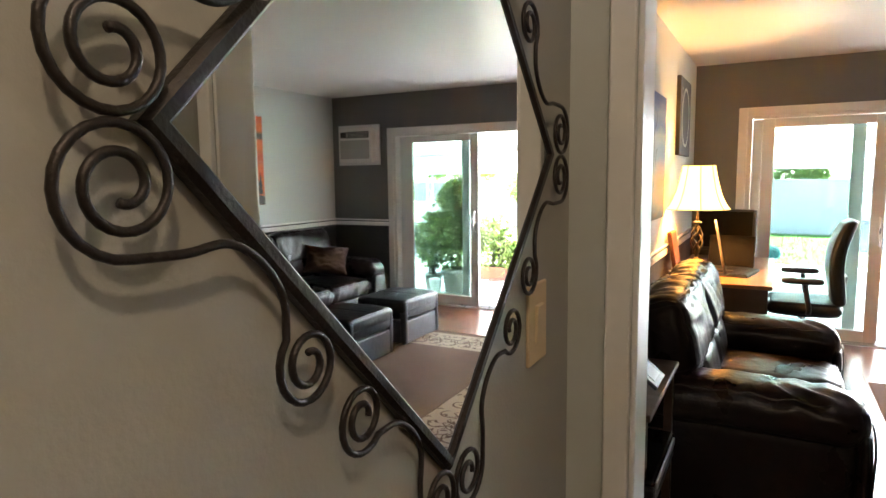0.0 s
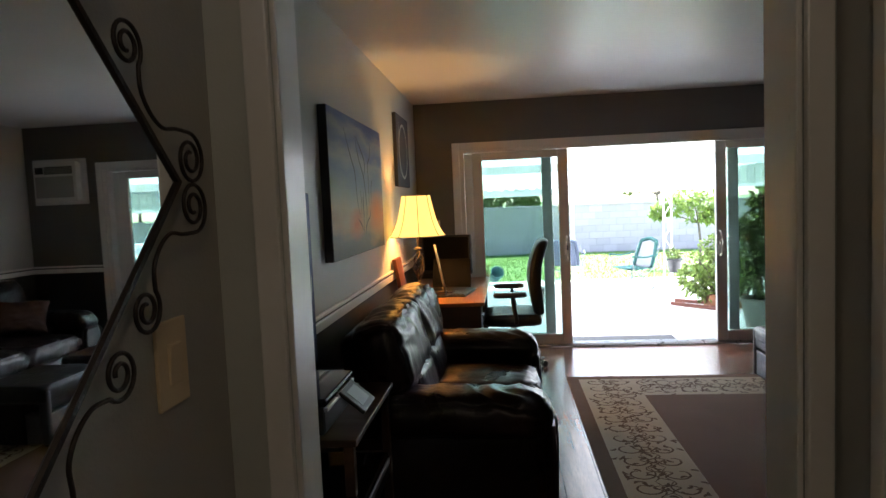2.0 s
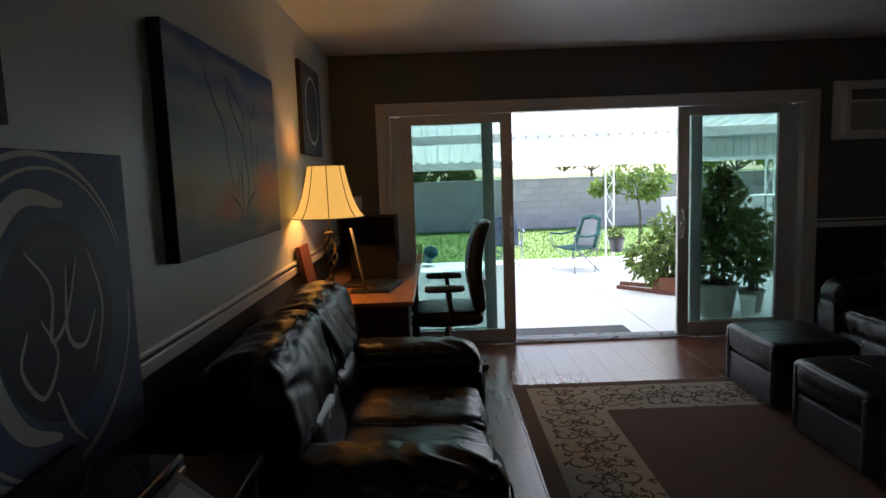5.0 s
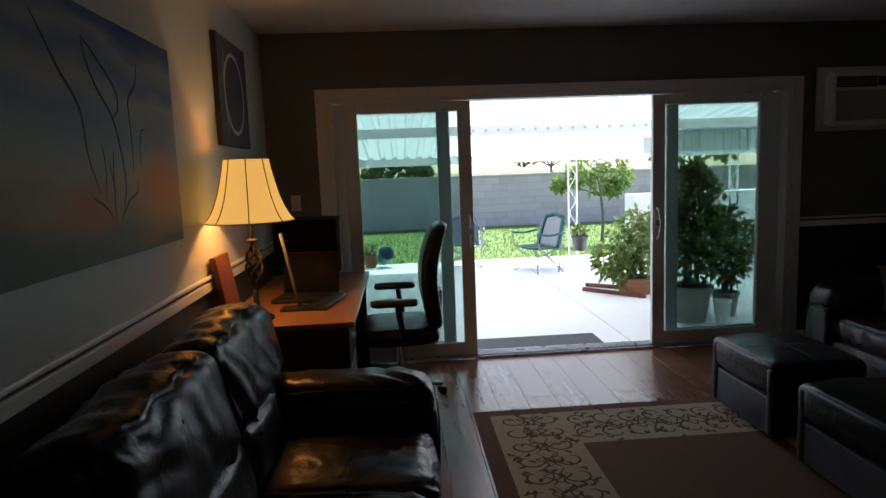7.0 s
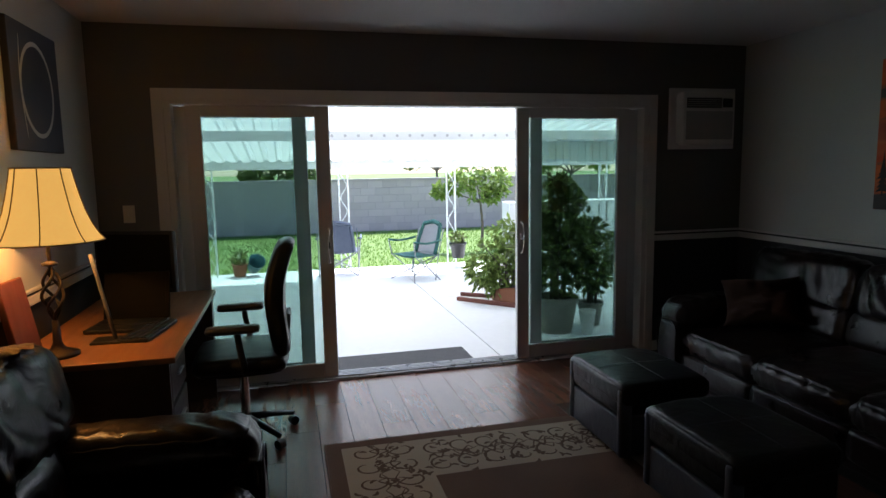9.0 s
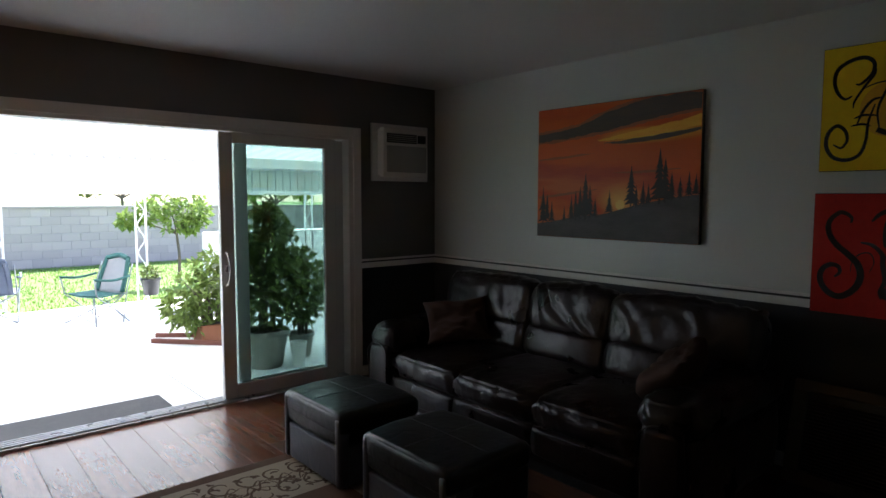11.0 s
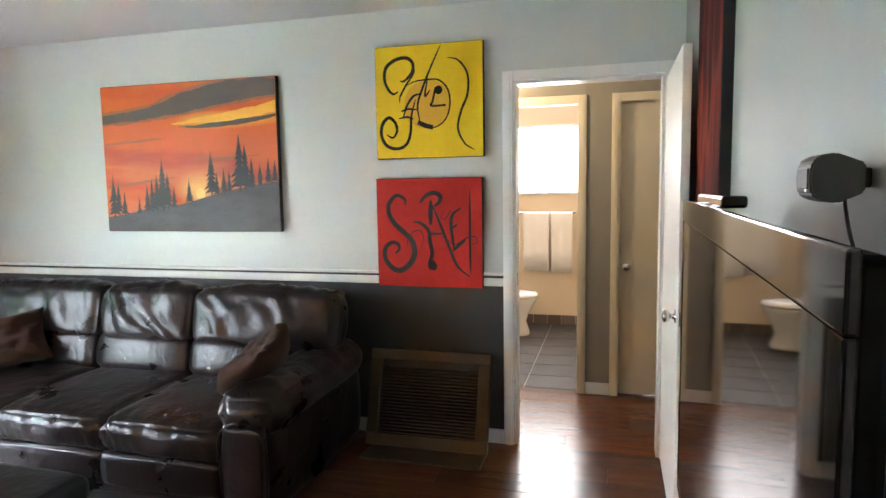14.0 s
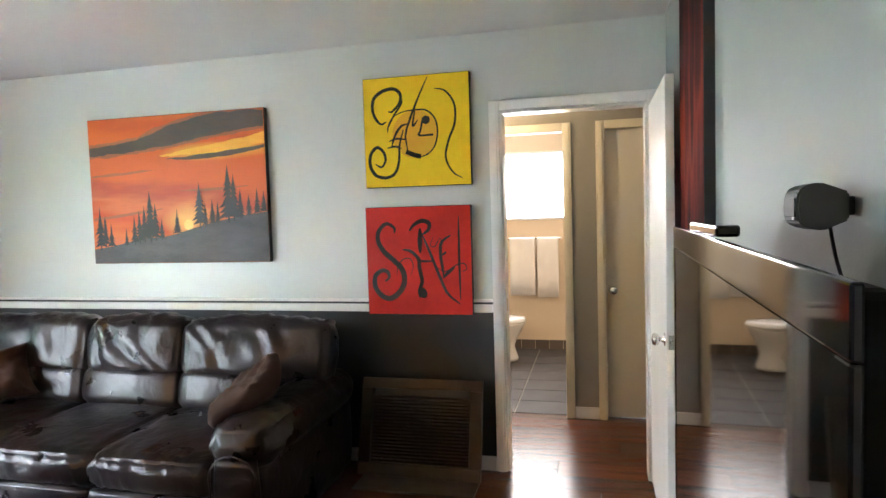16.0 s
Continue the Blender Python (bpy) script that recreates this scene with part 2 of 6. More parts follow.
BLOCK = material("block_wall_mauve", (0.50, 0.41, 0.40), 0.9, second=(0.43, 0.355, 0.345), scale=3, grain=40, bump=0.5, bump_scale=80, vary=0.08)
MORTAR = material("block_mortar", (0.39, 0.345, 0.345), 0.95, scale=10)
ALU_WHITE = material("patio_roof_white", (0.80, 0.82, 0.80), 0.4, second=(0.73, 0.76, 0.74), scale=3, grain=40)
ROOF_SHEET = material("roof_sheet_translucent_white", (0.84, 0.83, 0.79), 0.45, second=(0.78, 0.77, 0.74), scale=3, grain=40)
STUCCO = material("stucco_white", (0.62, 0.64, 0.62), 0.9, second=(0.54, 0.56, 0.55), scale=4, grain=60, bump=0.6, bump_scale=120)
SIDING = material("siding_pale_green", (0.50, 0.56, 0.52), 0.7, second=(0.44, 0.5, 0.46), scale=5, grain=60)
LEAF = material("leaf_green", (0.10, 0.135, 0.035), 0.42, second=(0.17, 0.20, 0.065), scale=4, grain=12, vary=0.35, island=True)
LEAF_LIGHT = material("leaf_yellow_green", (0.17, 0.25, 0.05), 0.45, second=(0.27, 0.34, 0.09), scale=4, grain=12, vary=0.3, island=True)
BARK = material("bark_grey", (0.14, 0.11, 0.085), 0.9, second=(0.09, 0.07, 0.055), scale=12, grain=60, bump=0.8, bump_scale=60, stretch=(3, 3, 0.6))
TERRACOTTA = material("pot_terracotta", (0.30, 0.12, 0.06), 0.8, second=(0.24, 0.095, 0.05), scale=8)
POT_PALE = material("pot_pale_plastic", (0.27, 0.25, 0.21), 0.6, second=(0.21, 0.20, 0.17), scale=8)
SOIL = material("potting_soil", (0.03, 0.02, 0.014), 0.95, scale=30, bump=0.8)
CAMP_CLOTH = material("camp_chair_teal_cloth", (0.03, 0.11, 0.10), 0.8, second=(0.022, 0.085, 0.08), scale=15, grain=200, bump=0.3)
CAMP_GREY = material("camp_chair_grey_mesh", (0.30, 0.31, 0.33), 0.8, second=(0.24, 0.25, 0.27), scale=15, grain=200, bump=0.3)
CAMP_BLUE = material("camp_chair_slate_cloth", (0.10, 0.12, 0.17), 0.8, second=(0.075, 0.09, 0.13), scale=15, grain=200, bump=0.3)
STEEL_GREY = material("tube_steel_grey", (0.3, 0.31, 0.32), 0.35, 0.8)
MAT = material("door_mat_grey", (0.085, 0.085, 0.085), 0.95, second=(0.06, 0.06, 0.06), scale=20, grain=250, bump=0.9, bump_scale=300)
RAILWOOD = material("edging_wood_red", (0.17, 0.055, 0.035), 0.7, second=(0.12, 0.04, 0.025), scale=6, grain=40, stretch=(1, 6, 6))
BLUETARP = material("bucket_teal", (0.05, 0.17, 0.19), 0.5, second=(0.04, 0.13, 0.15), scale=8)
GLASS = glass_material("window_glass", (0.71, 0.79, 0.765))
# pane emits by itself, in place of daylight coming through it
FROST = glowing("frosted_pane_glowing", (0.8, 0.8, 0.8), (1.0, 0.97, 0.92), 0.24)
SHADE = glowing("lampshade_cloth", (0.80, 0.52, 0.22), (1.0, 0.52, 0.10), 0.30, 0.9)
for m in (LEAF, LEAF_LIGHT, GRASS, ROOF_SHEET):
    # leaves and the thin roof sheet let some light through
    n, l = m.node_tree.nodes, m.node_tree.links
    tr, mx = n.new("ShaderNodeBsdfTranslucent"), n.new("ShaderNodeMixShader")
    mx.inputs["Fac"].default_value = 0.45
    l.new(n["Principled BSDF"].inputs["Base Color"].links[0].from_socket, tr.inputs["Color"])
    l.new(n["Principled BSDF"].outputs[0], mx.inputs[1])
    l.new(tr.outputs[0], mx.inputs[2])
    l.new(mx.outputs[0], n["Material Output"].inputs["Surface"])
MIRROR = bpy.data.materials.new("mirror_silver")
MIRROR.use_nodes = True
mb = MIRROR.node_tree.nodes["Principled BSDF"]
mb.inputs["Base Color"].default_value, mb.inputs["Metallic"].default_value, mb.inputs["Roughness"].default_value = (0.86, 0.88, 0.87, 1), 1.0, 0.015


# ---- mesh helpers ----
def finish(name, bm, mat, smooth=False):
    bmesh.ops.recalc_face_normals(bm, faces=bm.faces)
    me = bpy.data.meshes.new(name)
    bm.to_mesh(me)
    bm.free()
    me.materials.append(mat)
    if smooth:
        for p in me.polygons:
            p.use_smooth = True
    return me


def thing(name, place, label, category, rz=0.0, group="", kind=""):
    ob = new(name)
    ob.empty_display_size = 0.1
    ob.matrix_world = pose(*place, 0, 0, rz)
    return tagged(ob, label, category, group, kind)


def part(name, bm, mat, parent, label="", smooth=False):
    ob = new(name, finish(name, bm, mat, smooth))
    ob.parent = parent
    if label:
        ob["label"] = label
    return ob


def solo(name, bm, mat, label="", category="", kind="", group="", place=(0, 0, 0), smooth=False, rz=0.0):
    ob = new(name, finish(name, bm, mat, smooth))
    ob.matrix_world = pose(*place, 0, 0, rz)
    return tagged(ob, label, category, group, kind)


def box(bm, x0, x1, y0, y1, z0, z1, bevel=0.0, seg=2, m=None):
    made = bmesh.ops.create_cube(bm, size=1.0)["verts"]
    for v in made:
        v.co = Vector(((x0 + x1) / 2 + v.co.x * (x1 - x0), (y0 + y1) / 2 + v.co.y * (y1 - y0), (z0 + z1) / 2 + v.co.z * (z1 - z0)))
    if bevel:
        edges = {e for v in made for e in v.link_edges}
        out = bmesh.ops.bevel(bm, geom=list(edges), offset=bevel, segments=seg, affect="EDGES", profile=0.5)
        made = list({v for f in out["faces"] for v in f.verts} | {v for v in made if v.is_valid})
    if m:
        bmesh.ops.transform(bm, matrix=m, verts=made)
    return bm


def boxed(*a, **k):
    return box(bmesh.new(), *a, **k)


def rod(bm, a, b, r, r2=None, n=12, caps=True):
    a, b = Vector(a), Vector(b)
    d = b - a
    m = Matrix.Translation((a + b) / 2) @ d.to_track_quat("Z", "Y").to_matrix().to_4x4()
    bmesh.ops.create_cone(bm, cap_ends=caps, segments=n, radius1=r, radius2=r if r2 is None else r2, depth=d.length, matrix=m)
    return bm


def rodded(*a, **k):
    return rod(bmesh.new(), *a, **k)


def sweep(bm, pts, r, n=8, closed=False, r_end=None):
    """A round tube along points."""
    pts = [Vector(p) for p in pts]
    rings, count = [], len(pts)
    up = Vector((0, 0, 1))
    last = None
    for i, p in enumerate(pts):
        q = pts[(i + 1) % count] if closed or i < count - 1 else p
        o = pts[i - 1] if closed or i > 0 else p
        t = (q - o).normalized()
        if last is None:
            side = t.orthogonal().normalized()
        else:
            side = (last - t * last.dot(t)).normalized()
        last = side
        other = t.cross(side)
        rad = r if r_end is None else r + (r_end - r) * i / (count - 1)
        rings.append([bm.verts.new(p + (side * math.cos(6.2832 * k / n) + other * math.sin(6.2832 * k / n)) * rad) for k in range(n)])
    for i in range(count if closed else count - 1):
        a, b = rings[i], rings[(i + 1) % count]
        for k in range(n):
            bm.faces.new((a[k], a[(k + 1) % n], b[(k + 1) % n], b[k]))
    if not closed:
        bm.faces.new(rings[0][::-1])
        bm.faces.new(rings[-1])
    return bm


def lathe(bm, profile, n=32, centre=(0, 0, 0), caps=True):
    """A turned shape from (radius, height) pairs."""
    c = Vector(centre)
    rings = [[bm.verts.new(c + Vector((r * math.cos(6.2832 * k / n), r * math.sin(6.2832 * k / n), z))) for k in range(n)] for r, z in profile]
    for a, b in zip(rings, rings[1:]):
        for k in range(n):
            bm.faces.new((a[k], a[(k + 1) % n], b[(k + 1) % n], b[k]))
    if caps:
        bm.faces.new(rings[0][::-1])
        bm.faces.new(rings[-1])
    return bm


def smooth_line(pts, steps=8):
    """A Catmull-Rom line through points of two or three numbers."""
    pts = [Vector(p) for p in pts]
    p = [pts[0] * 2 - pts[1], *pts, pts[-1] * 2 - pts[-2]]
    out = []
    for i in range(1, len(p) - 2):
        for k in range(steps):
            t = k / steps
            a, b, c, d = p[i - 1:i + 3]
            out.append(0.5 * (2 * b + (c - a) * t + (2 * a - 5 * b + 4 * c - d) * t * t + (3 * b - a - 3 * c + d) * t ** 3))
    return out + [pts[-1]]


def puff(sx, sy, sz, n=14, radius=0.06, bulge=0.02, wrinkle=0.006, seed=0, freq=9.0, top_pull=0.0):
    """A stuffed cushion: a rounded box of that size, centred, with a bulge and shallow creases."""
    bm = bmesh.new()
    bmesh.ops.create_cube(bm, size=2.0)
    bmesh.ops.subdivide_edges(bm, edges=bm.edges, cuts=n, use_grid_fill=True)
    half = Vector((sx / 2, sy / 2, sz / 2))
    r = min(radius, min(half) * 0.98)
    off = Vector((seed * 3.7, seed * 1.3, seed * 7.1))
    for v in bm.verts:
        u = v.co.copy()
        # denser near the edges
        u = Vector([math.copysign(abs(c) ** 0.85, c) for c in u])
        p = Vector((u.x * half.x, u.y * half.y, u.z * half.z))
        inner = Vector([max(-h + r, min(h - r, c)) for c, h in zip(p, half)])
        d = p - inner
        if d.length > 1e-9:
            p = inner + d.normalized() * r
        nor = Vector((u.x ** 7, u.y ** 7, u.z ** 7))
        nor = nor.normalized() if nor.length > 1e-6 else u.normalized()
        flat = (1 - min(1, abs(u.x)) ** 2 * (abs(nor.x) < 0.7)) * (1 - min(1, abs(u.y)) ** 2 * (abs(nor.y) < 0.7)) * (1 - min(1, abs(u.z)) ** 2 * (abs(nor.z) < 0.7))
        p += nor * bulge * flat
        q = p * freq + off
        p += nor * wrinkle * (noise.noise(q) + 0.7 * noise.noise(Vector((q.x * 2.6, q.y * 2.6, q.z * 0.9))))
        p.z -= top_pull * (1 - u.y * u.y) * max(0, u.z)
        v.co = p
    return bm


def moved(bm, x=0, y=0, z=0, rx=0, ry=0, rz=0):
    bmesh.ops.transform(bm, matrix=pose(x, y, z, rx, ry, rz), verts=bm.verts)
    return bm


def ribbon(bm, pts, width, lift, to_world, taper=True, steps=8):
    """A brush stroke: a flat band along a smooth line in the picture's (u, v), thickest in its middle."""
    line = smooth_line(pts, steps)
    n = len(line)
    prev = None
    for i, p in enumerate(line):
        a, b = line[max(0, i - 1)], line[min(n - 1, i + 1)]
        t = (b - a)
        t = t.normalized() if t.length > 1e-9 else Vector((1, 0))
        k = i / (n - 1)
        w = width * (0.25 + 0.75 * math.sin(math.pi * min(1, max(0, k))) ** 0.6 if taper else 1) / 2
        s = Vector((-t.y, t.x)) * w
        pair = [bm.verts.new(to_world(*(p + s), lift)), bm.verts.new(to_world(*(p - s), lift))]
        if prev:
            bm.faces.new((prev[0], prev[1], pair[1], pair[0]))
        prev = pair
    return bm


def spiral(cx, cy, r0, r1, a0, turns, n=40):
    return [Vector((cx + (r0 + (r1 - r0) * i / n) * math.cos(a0 + 6.2832 * turns * i / n), cy + (r0 + (r1 - r0) * i / n) * math.sin(a0 + 6.2832 * turns * i / n))) for i in range(n + 1)]


# ---- the house ----
L, R, F, P0, P1, TOP = -0.37, 4.56, 6.45, 1.42, 1.57, 2.50
RAIL = 0.93
Q0, Q1 = 1.33, 1.45


def wall(name, label, pieces, mat):
    bm = bmesh.new()
    for p in pieces:
        box(bm, *p)
    return solo(name, bm, mat, label, "wall", "structure")


# far wall with the sliding door's opening, and the unit's
DX0, DX1, DTOP = 0.075, 3.675, 2.03
wall("wall_far", "dark grey wall above and beside the patio door", [
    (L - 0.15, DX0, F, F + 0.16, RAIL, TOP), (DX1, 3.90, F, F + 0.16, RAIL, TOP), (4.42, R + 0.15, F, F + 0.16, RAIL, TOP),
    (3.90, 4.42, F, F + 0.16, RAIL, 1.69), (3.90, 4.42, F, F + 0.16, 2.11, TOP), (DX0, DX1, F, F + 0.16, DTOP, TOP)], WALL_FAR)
wall("wall_far_lower", "charcoal painted lower wall under a white chair rail", [(L - 0.15, DX0, F, F + 0.16, 0, RAIL), (DX1, R + 0.15, F, F + 0.16, 0, RAIL)], WALL_LOW)
wall("wall_left", "pale grey-green painted wall above the chair rail", [(L - 0.12, L, Q1, F, RAIL, TOP)], WALL)
wall("wall_left_lower", "charcoal painted lower wall below the chair rail", [(L - 0.12, L, Q1, F, 0, RAIL)], WALL_LOW)
D0, D1, DH = 1.665, 2.455, 2.06
wall("wall_right", "pale grey-green painted wall above the chair rail", [(R, R + 0.12, D1, F, RAIL, TOP), (R, R + 0.12, P1, D0, RAIL, TOP), (R, R + 0.12, D0, D1, DH, TOP)], WALL)
wall("wall_right_lower", "charcoal painted lower wall behind the sofa", [(R, R + 0.12, D1, F, 0, RAIL), (R, R + 0.12, P1, D0, 0, RAIL)], WALL_LOW)
O0, O1, OH = 0.085, 1.08, 2.12
wall("wall_partition", "pale grey-green painted partition wall with a cased opening", [(L - 0.12, O0, Q0, Q1, 0, TOP), (O0, O1, P0, P1, OH, TOP), (L - 0.12, O0, Q1, P1, TOP - 0.02, TOP)], WALL)
HX0, HX1, HY = -0.045, 1.14, -2.4
wall("wall_television", "grey-green painted wall behind the television, colour darkened for shade", [(O1, R + 0.12, P0, P1, 0, TOP)], WALL_TV_SHADED)
wall("wall_hall_left", "warm grey painted hall wall behind a mirror", [(HX0 - 0.12, HX0, HY - 0.1, Q0, 0, TOP)], HALL_WALL)
wall("wall_hall_right", "warm grey painted hall wall beside a door", [(HX1, HX1 + 0.12, HY - 0.1, 0.42, 0, TOP), (HX1, HX1 + 0.12, 1.22, P0, 0, TOP), (HX1, HX1 + 0.12, 0.42, 1.22, DH, TOP)], HALL_WALL)
wall("wall_hall_back", "warm grey painted end wall of the hall", [(HX0, HX1, HY - 0.1, HY, 0, TOP)], HALL_WALL)
# corridor and bathroom
CX = 5.56
wall("wall_corridor_far", "taupe corridor wall between two doors", [(CX, CX + 0.1, 1.935, 2.16, 0, TOP), (CX, CX + 0.1, 2.16, 2.92, 2.05, TOP), (CX, CX + 0.1, 2.92, 3.9, 0, TOP), (CX, CX + 0.1, 1.2, 1.935, 2.07, TOP), (CX, CX + 0.1, 0.6, 1.2, 0, TOP)], CORRIDOR)
wall("wall_corridor_ends", "taupe corridor end walls", [(R + 0.12, CX + 0.1, 3.9, 4.0, 0, TOP), (R + 0.12, CX + 0.1, 0.5, 0.6, 0, TOP), (R + 0.1, R + 0.12, 0.6, P0, 0, TOP)], CORRIDOR)
BX = 7.80
wall("wall_bath", "cream painted bathroom walls", [(BX, BX + 0.1, 1.6, 2.2, 0, TOP), (BX, BX + 0.1, 3.3, 4.2, 0, TOP), (BX, BX + 0.1, 2.2, 3.3, 0, 1.40), (BX, BX + 0.1, 2.2, 3.3, 2.13, TOP),
                                                         (CX + 0.1, BX, 4.1, 4.2, 0, TOP), (CX + 0.1, BX, 1.6, 1.7, 0, TOP), (CX + 0.1, CX + 0.11, 1.7, 2.14, 0, TOP), (CX + 0.1, CX + 0.11, 2.94, 4.1, 0, TOP)], BATH_WALL)
ceil = bmesh.new()
box(ceil, L - 0.15, R + 0.15, P0, F + 0.16, TOP, TOP + 0.1)
solo("ceiling", ceil, CEILING, "white semi-gloss painted living room ceiling", "ceiling", "structure")
solo("ceiling_hall", boxed(HX0 - 0.12, HX1 + 0.12, HY - 0.1, P0, TOP, TOP + 0.1), CEILING, "white painted hall ceiling", "ceiling", "structure")
solo("ceiling_bath", boxed(R + 0.15, BX + 0.1, 0.5, 4.2, TOP, TOP + 0.1), CEILING, "white painted corridor and bathroom ceiling", "ceiling", "structure")


def casing(name, label, mat, parent_place, width, height, wide=0.06, proud=0.016, rz=0.0):
    """Three boards round a doorway of that width and height, in the plane y = 0, proud towards -y."""
    t = thing(name, parent_place, label, "door casing", rz, kind="structure")
    for n, a in (("casing_board", (-wide, 0.0, -proud, 0.0, 0, height + wide)), ("casing_board", (width, width + wide, -proud, 0.0, 0, height + wide)), ("casing_head", (0.0, width, -proud, 0.0, height, height + wide))):
        bm = boxed(*a, bevel=0.004)
        x0, x1, y0, y1, z0, z1 = a
        if n == "casing_board":
            box(bm, x0 + wide * 0.25, x1 - wide * 0.25, y0 - 0.005, y0 + 0.002, z0, z1 - wide * 0.3, 0.002)
        part(n, bm, mat, t)
    return t


# cased opening between hall and living room
t = thing("trim_opening_hall", (0, 0, 0), "white gloss casing round the hall opening", "door casing", kind="structure")
part("casing_board", boxed(O0 - 0.05, O0, Q0 - 0.018, Q0, 0, OH + 0.05, bevel=0.004), TRIM, t)
part("casing_board", boxed(O1, O1 + 0.05, P0 - 0.018, P0, 0, OH + 0.05, bevel=0.004), TRIM, t)
part("casing_head", boxed(O0, O1, P0 - 0.018, P0, OH, OH + 0.05, bevel=0.004), TRIM, t)
part("casing_board", boxed(O1, O1 + 0.05, P1, P1 + 0.018, 0, OH + 0.05, bevel=0.004), TRIM, t)
t = thing("trim_opening_lining", (0, 0, 0), "white gloss lining boards of the hall opening", "door lining", kind="structure")
part("lining_board", boxed(O0, O0 + 0.012, Q0, Q1, 0, OH, bevel=0.003), TRIM, t)
part("lining_board", boxed(O1 - 0.012, O1, P0, P1, 0, OH, bevel=0.003), TRIM, t)
part("lining_head", boxed(O0 + 0.012, O1 - 0.012, P0, P1, OH - 0.012, OH, bevel=0.003), TRIM, t)
# doorway to the corridor
casing("trim_doorway", "white painted casing round the corridor doorway", TRIM, (R, D1, 0), D1 - D0, DH, 0.058, 0.016, -90)
t = thing("trim_doorway_lining", (0, 0, 0), "white painted lining of the corridor doorway", "door lining", kind="structure")
part("lining_board", boxed(R, R + 0.12, D1 - 0.014, D1, 0, DH, bevel=0.002), TRIM, t)
part("lining_board", boxed(R, R + 0.12, D0, D0 + 0.014, 0, DH, bevel=0.002), TRIM, t)
part("lining_head", boxed(R, R + 0.12, D0 + 0.014, D1 - 0.014, DH - 0.014, DH, bevel=0.002), TRIM, t)
part("strike_plate", boxed(R + 0.03, R + 0.06, D1 - 0.0165, D1 - 0.014, 0.93, 1.0, bevel=0.001), CHROME, t, "steel strike plate")
casing("trim_bath_door", "cream painted casing round the bathroom door", DOOR_CREAM, (CX, 2.92, 0), 0.76, 2.05, 0.058, 0.016, -90)
casing("trim_closet_door", "cream painted casing round the closet door", DOOR_CREAM, (CX, 1.875, 0), 0.71, 2.05, 0.058, 0.016, -90)
casing("trim_hall_door", "white gloss casing of the hall side door", TRIM, (HX1, 1.22, 0), 0.8, DH, 0.06, 0.016, -90)

# doors
t = thing("door_1", (R - 0.006, 1.66, 0.008), "white painted flush door standing open against the wall", "door", kind="structure")
part("leaf", boxed(-0.80, 0, -0.035, 0, 0.0, 2.025, bevel=0.002), DOOR_WHITE, t)
for s, nm in ((1, "door_knob"), (-1, "door_knob")):
    y = 0.0 if s > 0 else -0.035
    k = lathe(bmesh.new(), [(0.028, 0), (0.029, 0.004), (0.012, 0.008), (0.011, 0.022), (0.024, 0.03), (0.027, 0.042), (0.022, 0.052), (0.004, 0.056)], 20)
    if s > 0:
        part(nm, moved(k, -0.735, y, 0.93, -90), CHROME, t, "round chrome knob", True)
part("latch_plate", boxed(-0.8015, -0.80, -0.03, -0.006, 0.90, 0.96), CHROME, t, "steel latch plate")
part("latch_bolt", boxed(-0.812, -0.801, -0.024, -0.012, 0.922, 0.938, bevel=0.002), CHROME, t)
t = thing("door_2", (CX + 0.03, 1.87, 0.012), "closed cream painted flush closet door", "door", kind="structure")
part("leaf", boxed(0, 0.035, -0.70, 0, 0, 2.03, bevel=0.002), DOOR_CREAM, t)
k = lathe(bmesh.new(), [(0.03, 0), (0.03, 0.004), (0.013, 0.008), (0.012, 0.024), (0.026, 0.032), (0.029, 0.046), (0.022, 0.056), (0.004, 0.06)], 20)
part("door_knob", moved(k, 0, -0.045, 0.91, 0, -90), CHROME, t, "round chrome knob", True)
t = thing("door_3", (HX1 + 0.03, 0.43, 0.01), "closed white painted hall door", "door", kind="structure")
part("leaf", boxed(0, 0.035, 0, 0.78, 0, 2.02, bevel=0.002), DOOR_WHITE, t)

# chair rail and skirting
def rail_run(name, runs, label):
    """A chair rail of two white mouldings on a flat, along runs of (x0, x1, y0, y1, way)."""
    t = thing(name, (0, 0, 0), label, "moulding", kind="structure")
    for x0, x1, y0, y1, way in runs:
        for z0, z1, d, nm in ((0.925, 0.971, 0.016, "lower_moulding"), (0.971, 0.985, 0.004, "flat_strip"), (0.985, 1.003, 0.02, "upper_moulding")):
            a = {"-x": (x1 - d, x1, y0, y1), "+x": (x0, x0 + d, y0, y1), "-y": (x0, x1, y1 - d, y1), "+y": (x0, x1, y0, y0 + d)}[way]
            part(nm, boxed(*a, z0, z1, bevel=min(0.005, d * 0.4)), WALL_LOW if nm == "flat_strip" else TRIM, t)


rail_run("trim_chair_rail_right", [(R, R, D1 + 0.06, F, "-x")], "white chair rail moulding above the charcoal wall")
rail_run("trim_chair_rail_left", [(L, L, P1, F, "+x")], "white chair rail moulding on the picture wall")
rail_run("trim_chair_rail_far", [(3.75, R - 0.02, F, F, "-y"), (L + 0.02, -0.0, F, F, "-y")], "white chair rail moulding beside the patio door")


def skirting(name, runs):
    t = thing(name, (0, 0, 0), "white painted skirting board", "skirting", kind="structure")
    for a in runs:
        part("board", boxed(*a, 0, 0.085, bevel=0.004), TRIM, t)


skirting("baseboard", [(R - 0.013, R, D1 + 0.06, F), (3.75, R - 0.013, F - 0.013, F), (L, L + 0.013, P1, F), (L + 0.013, 0.0, F - 0.013, F), (O1 + 0.07, 3.0, P1, P1 + 0.013)])
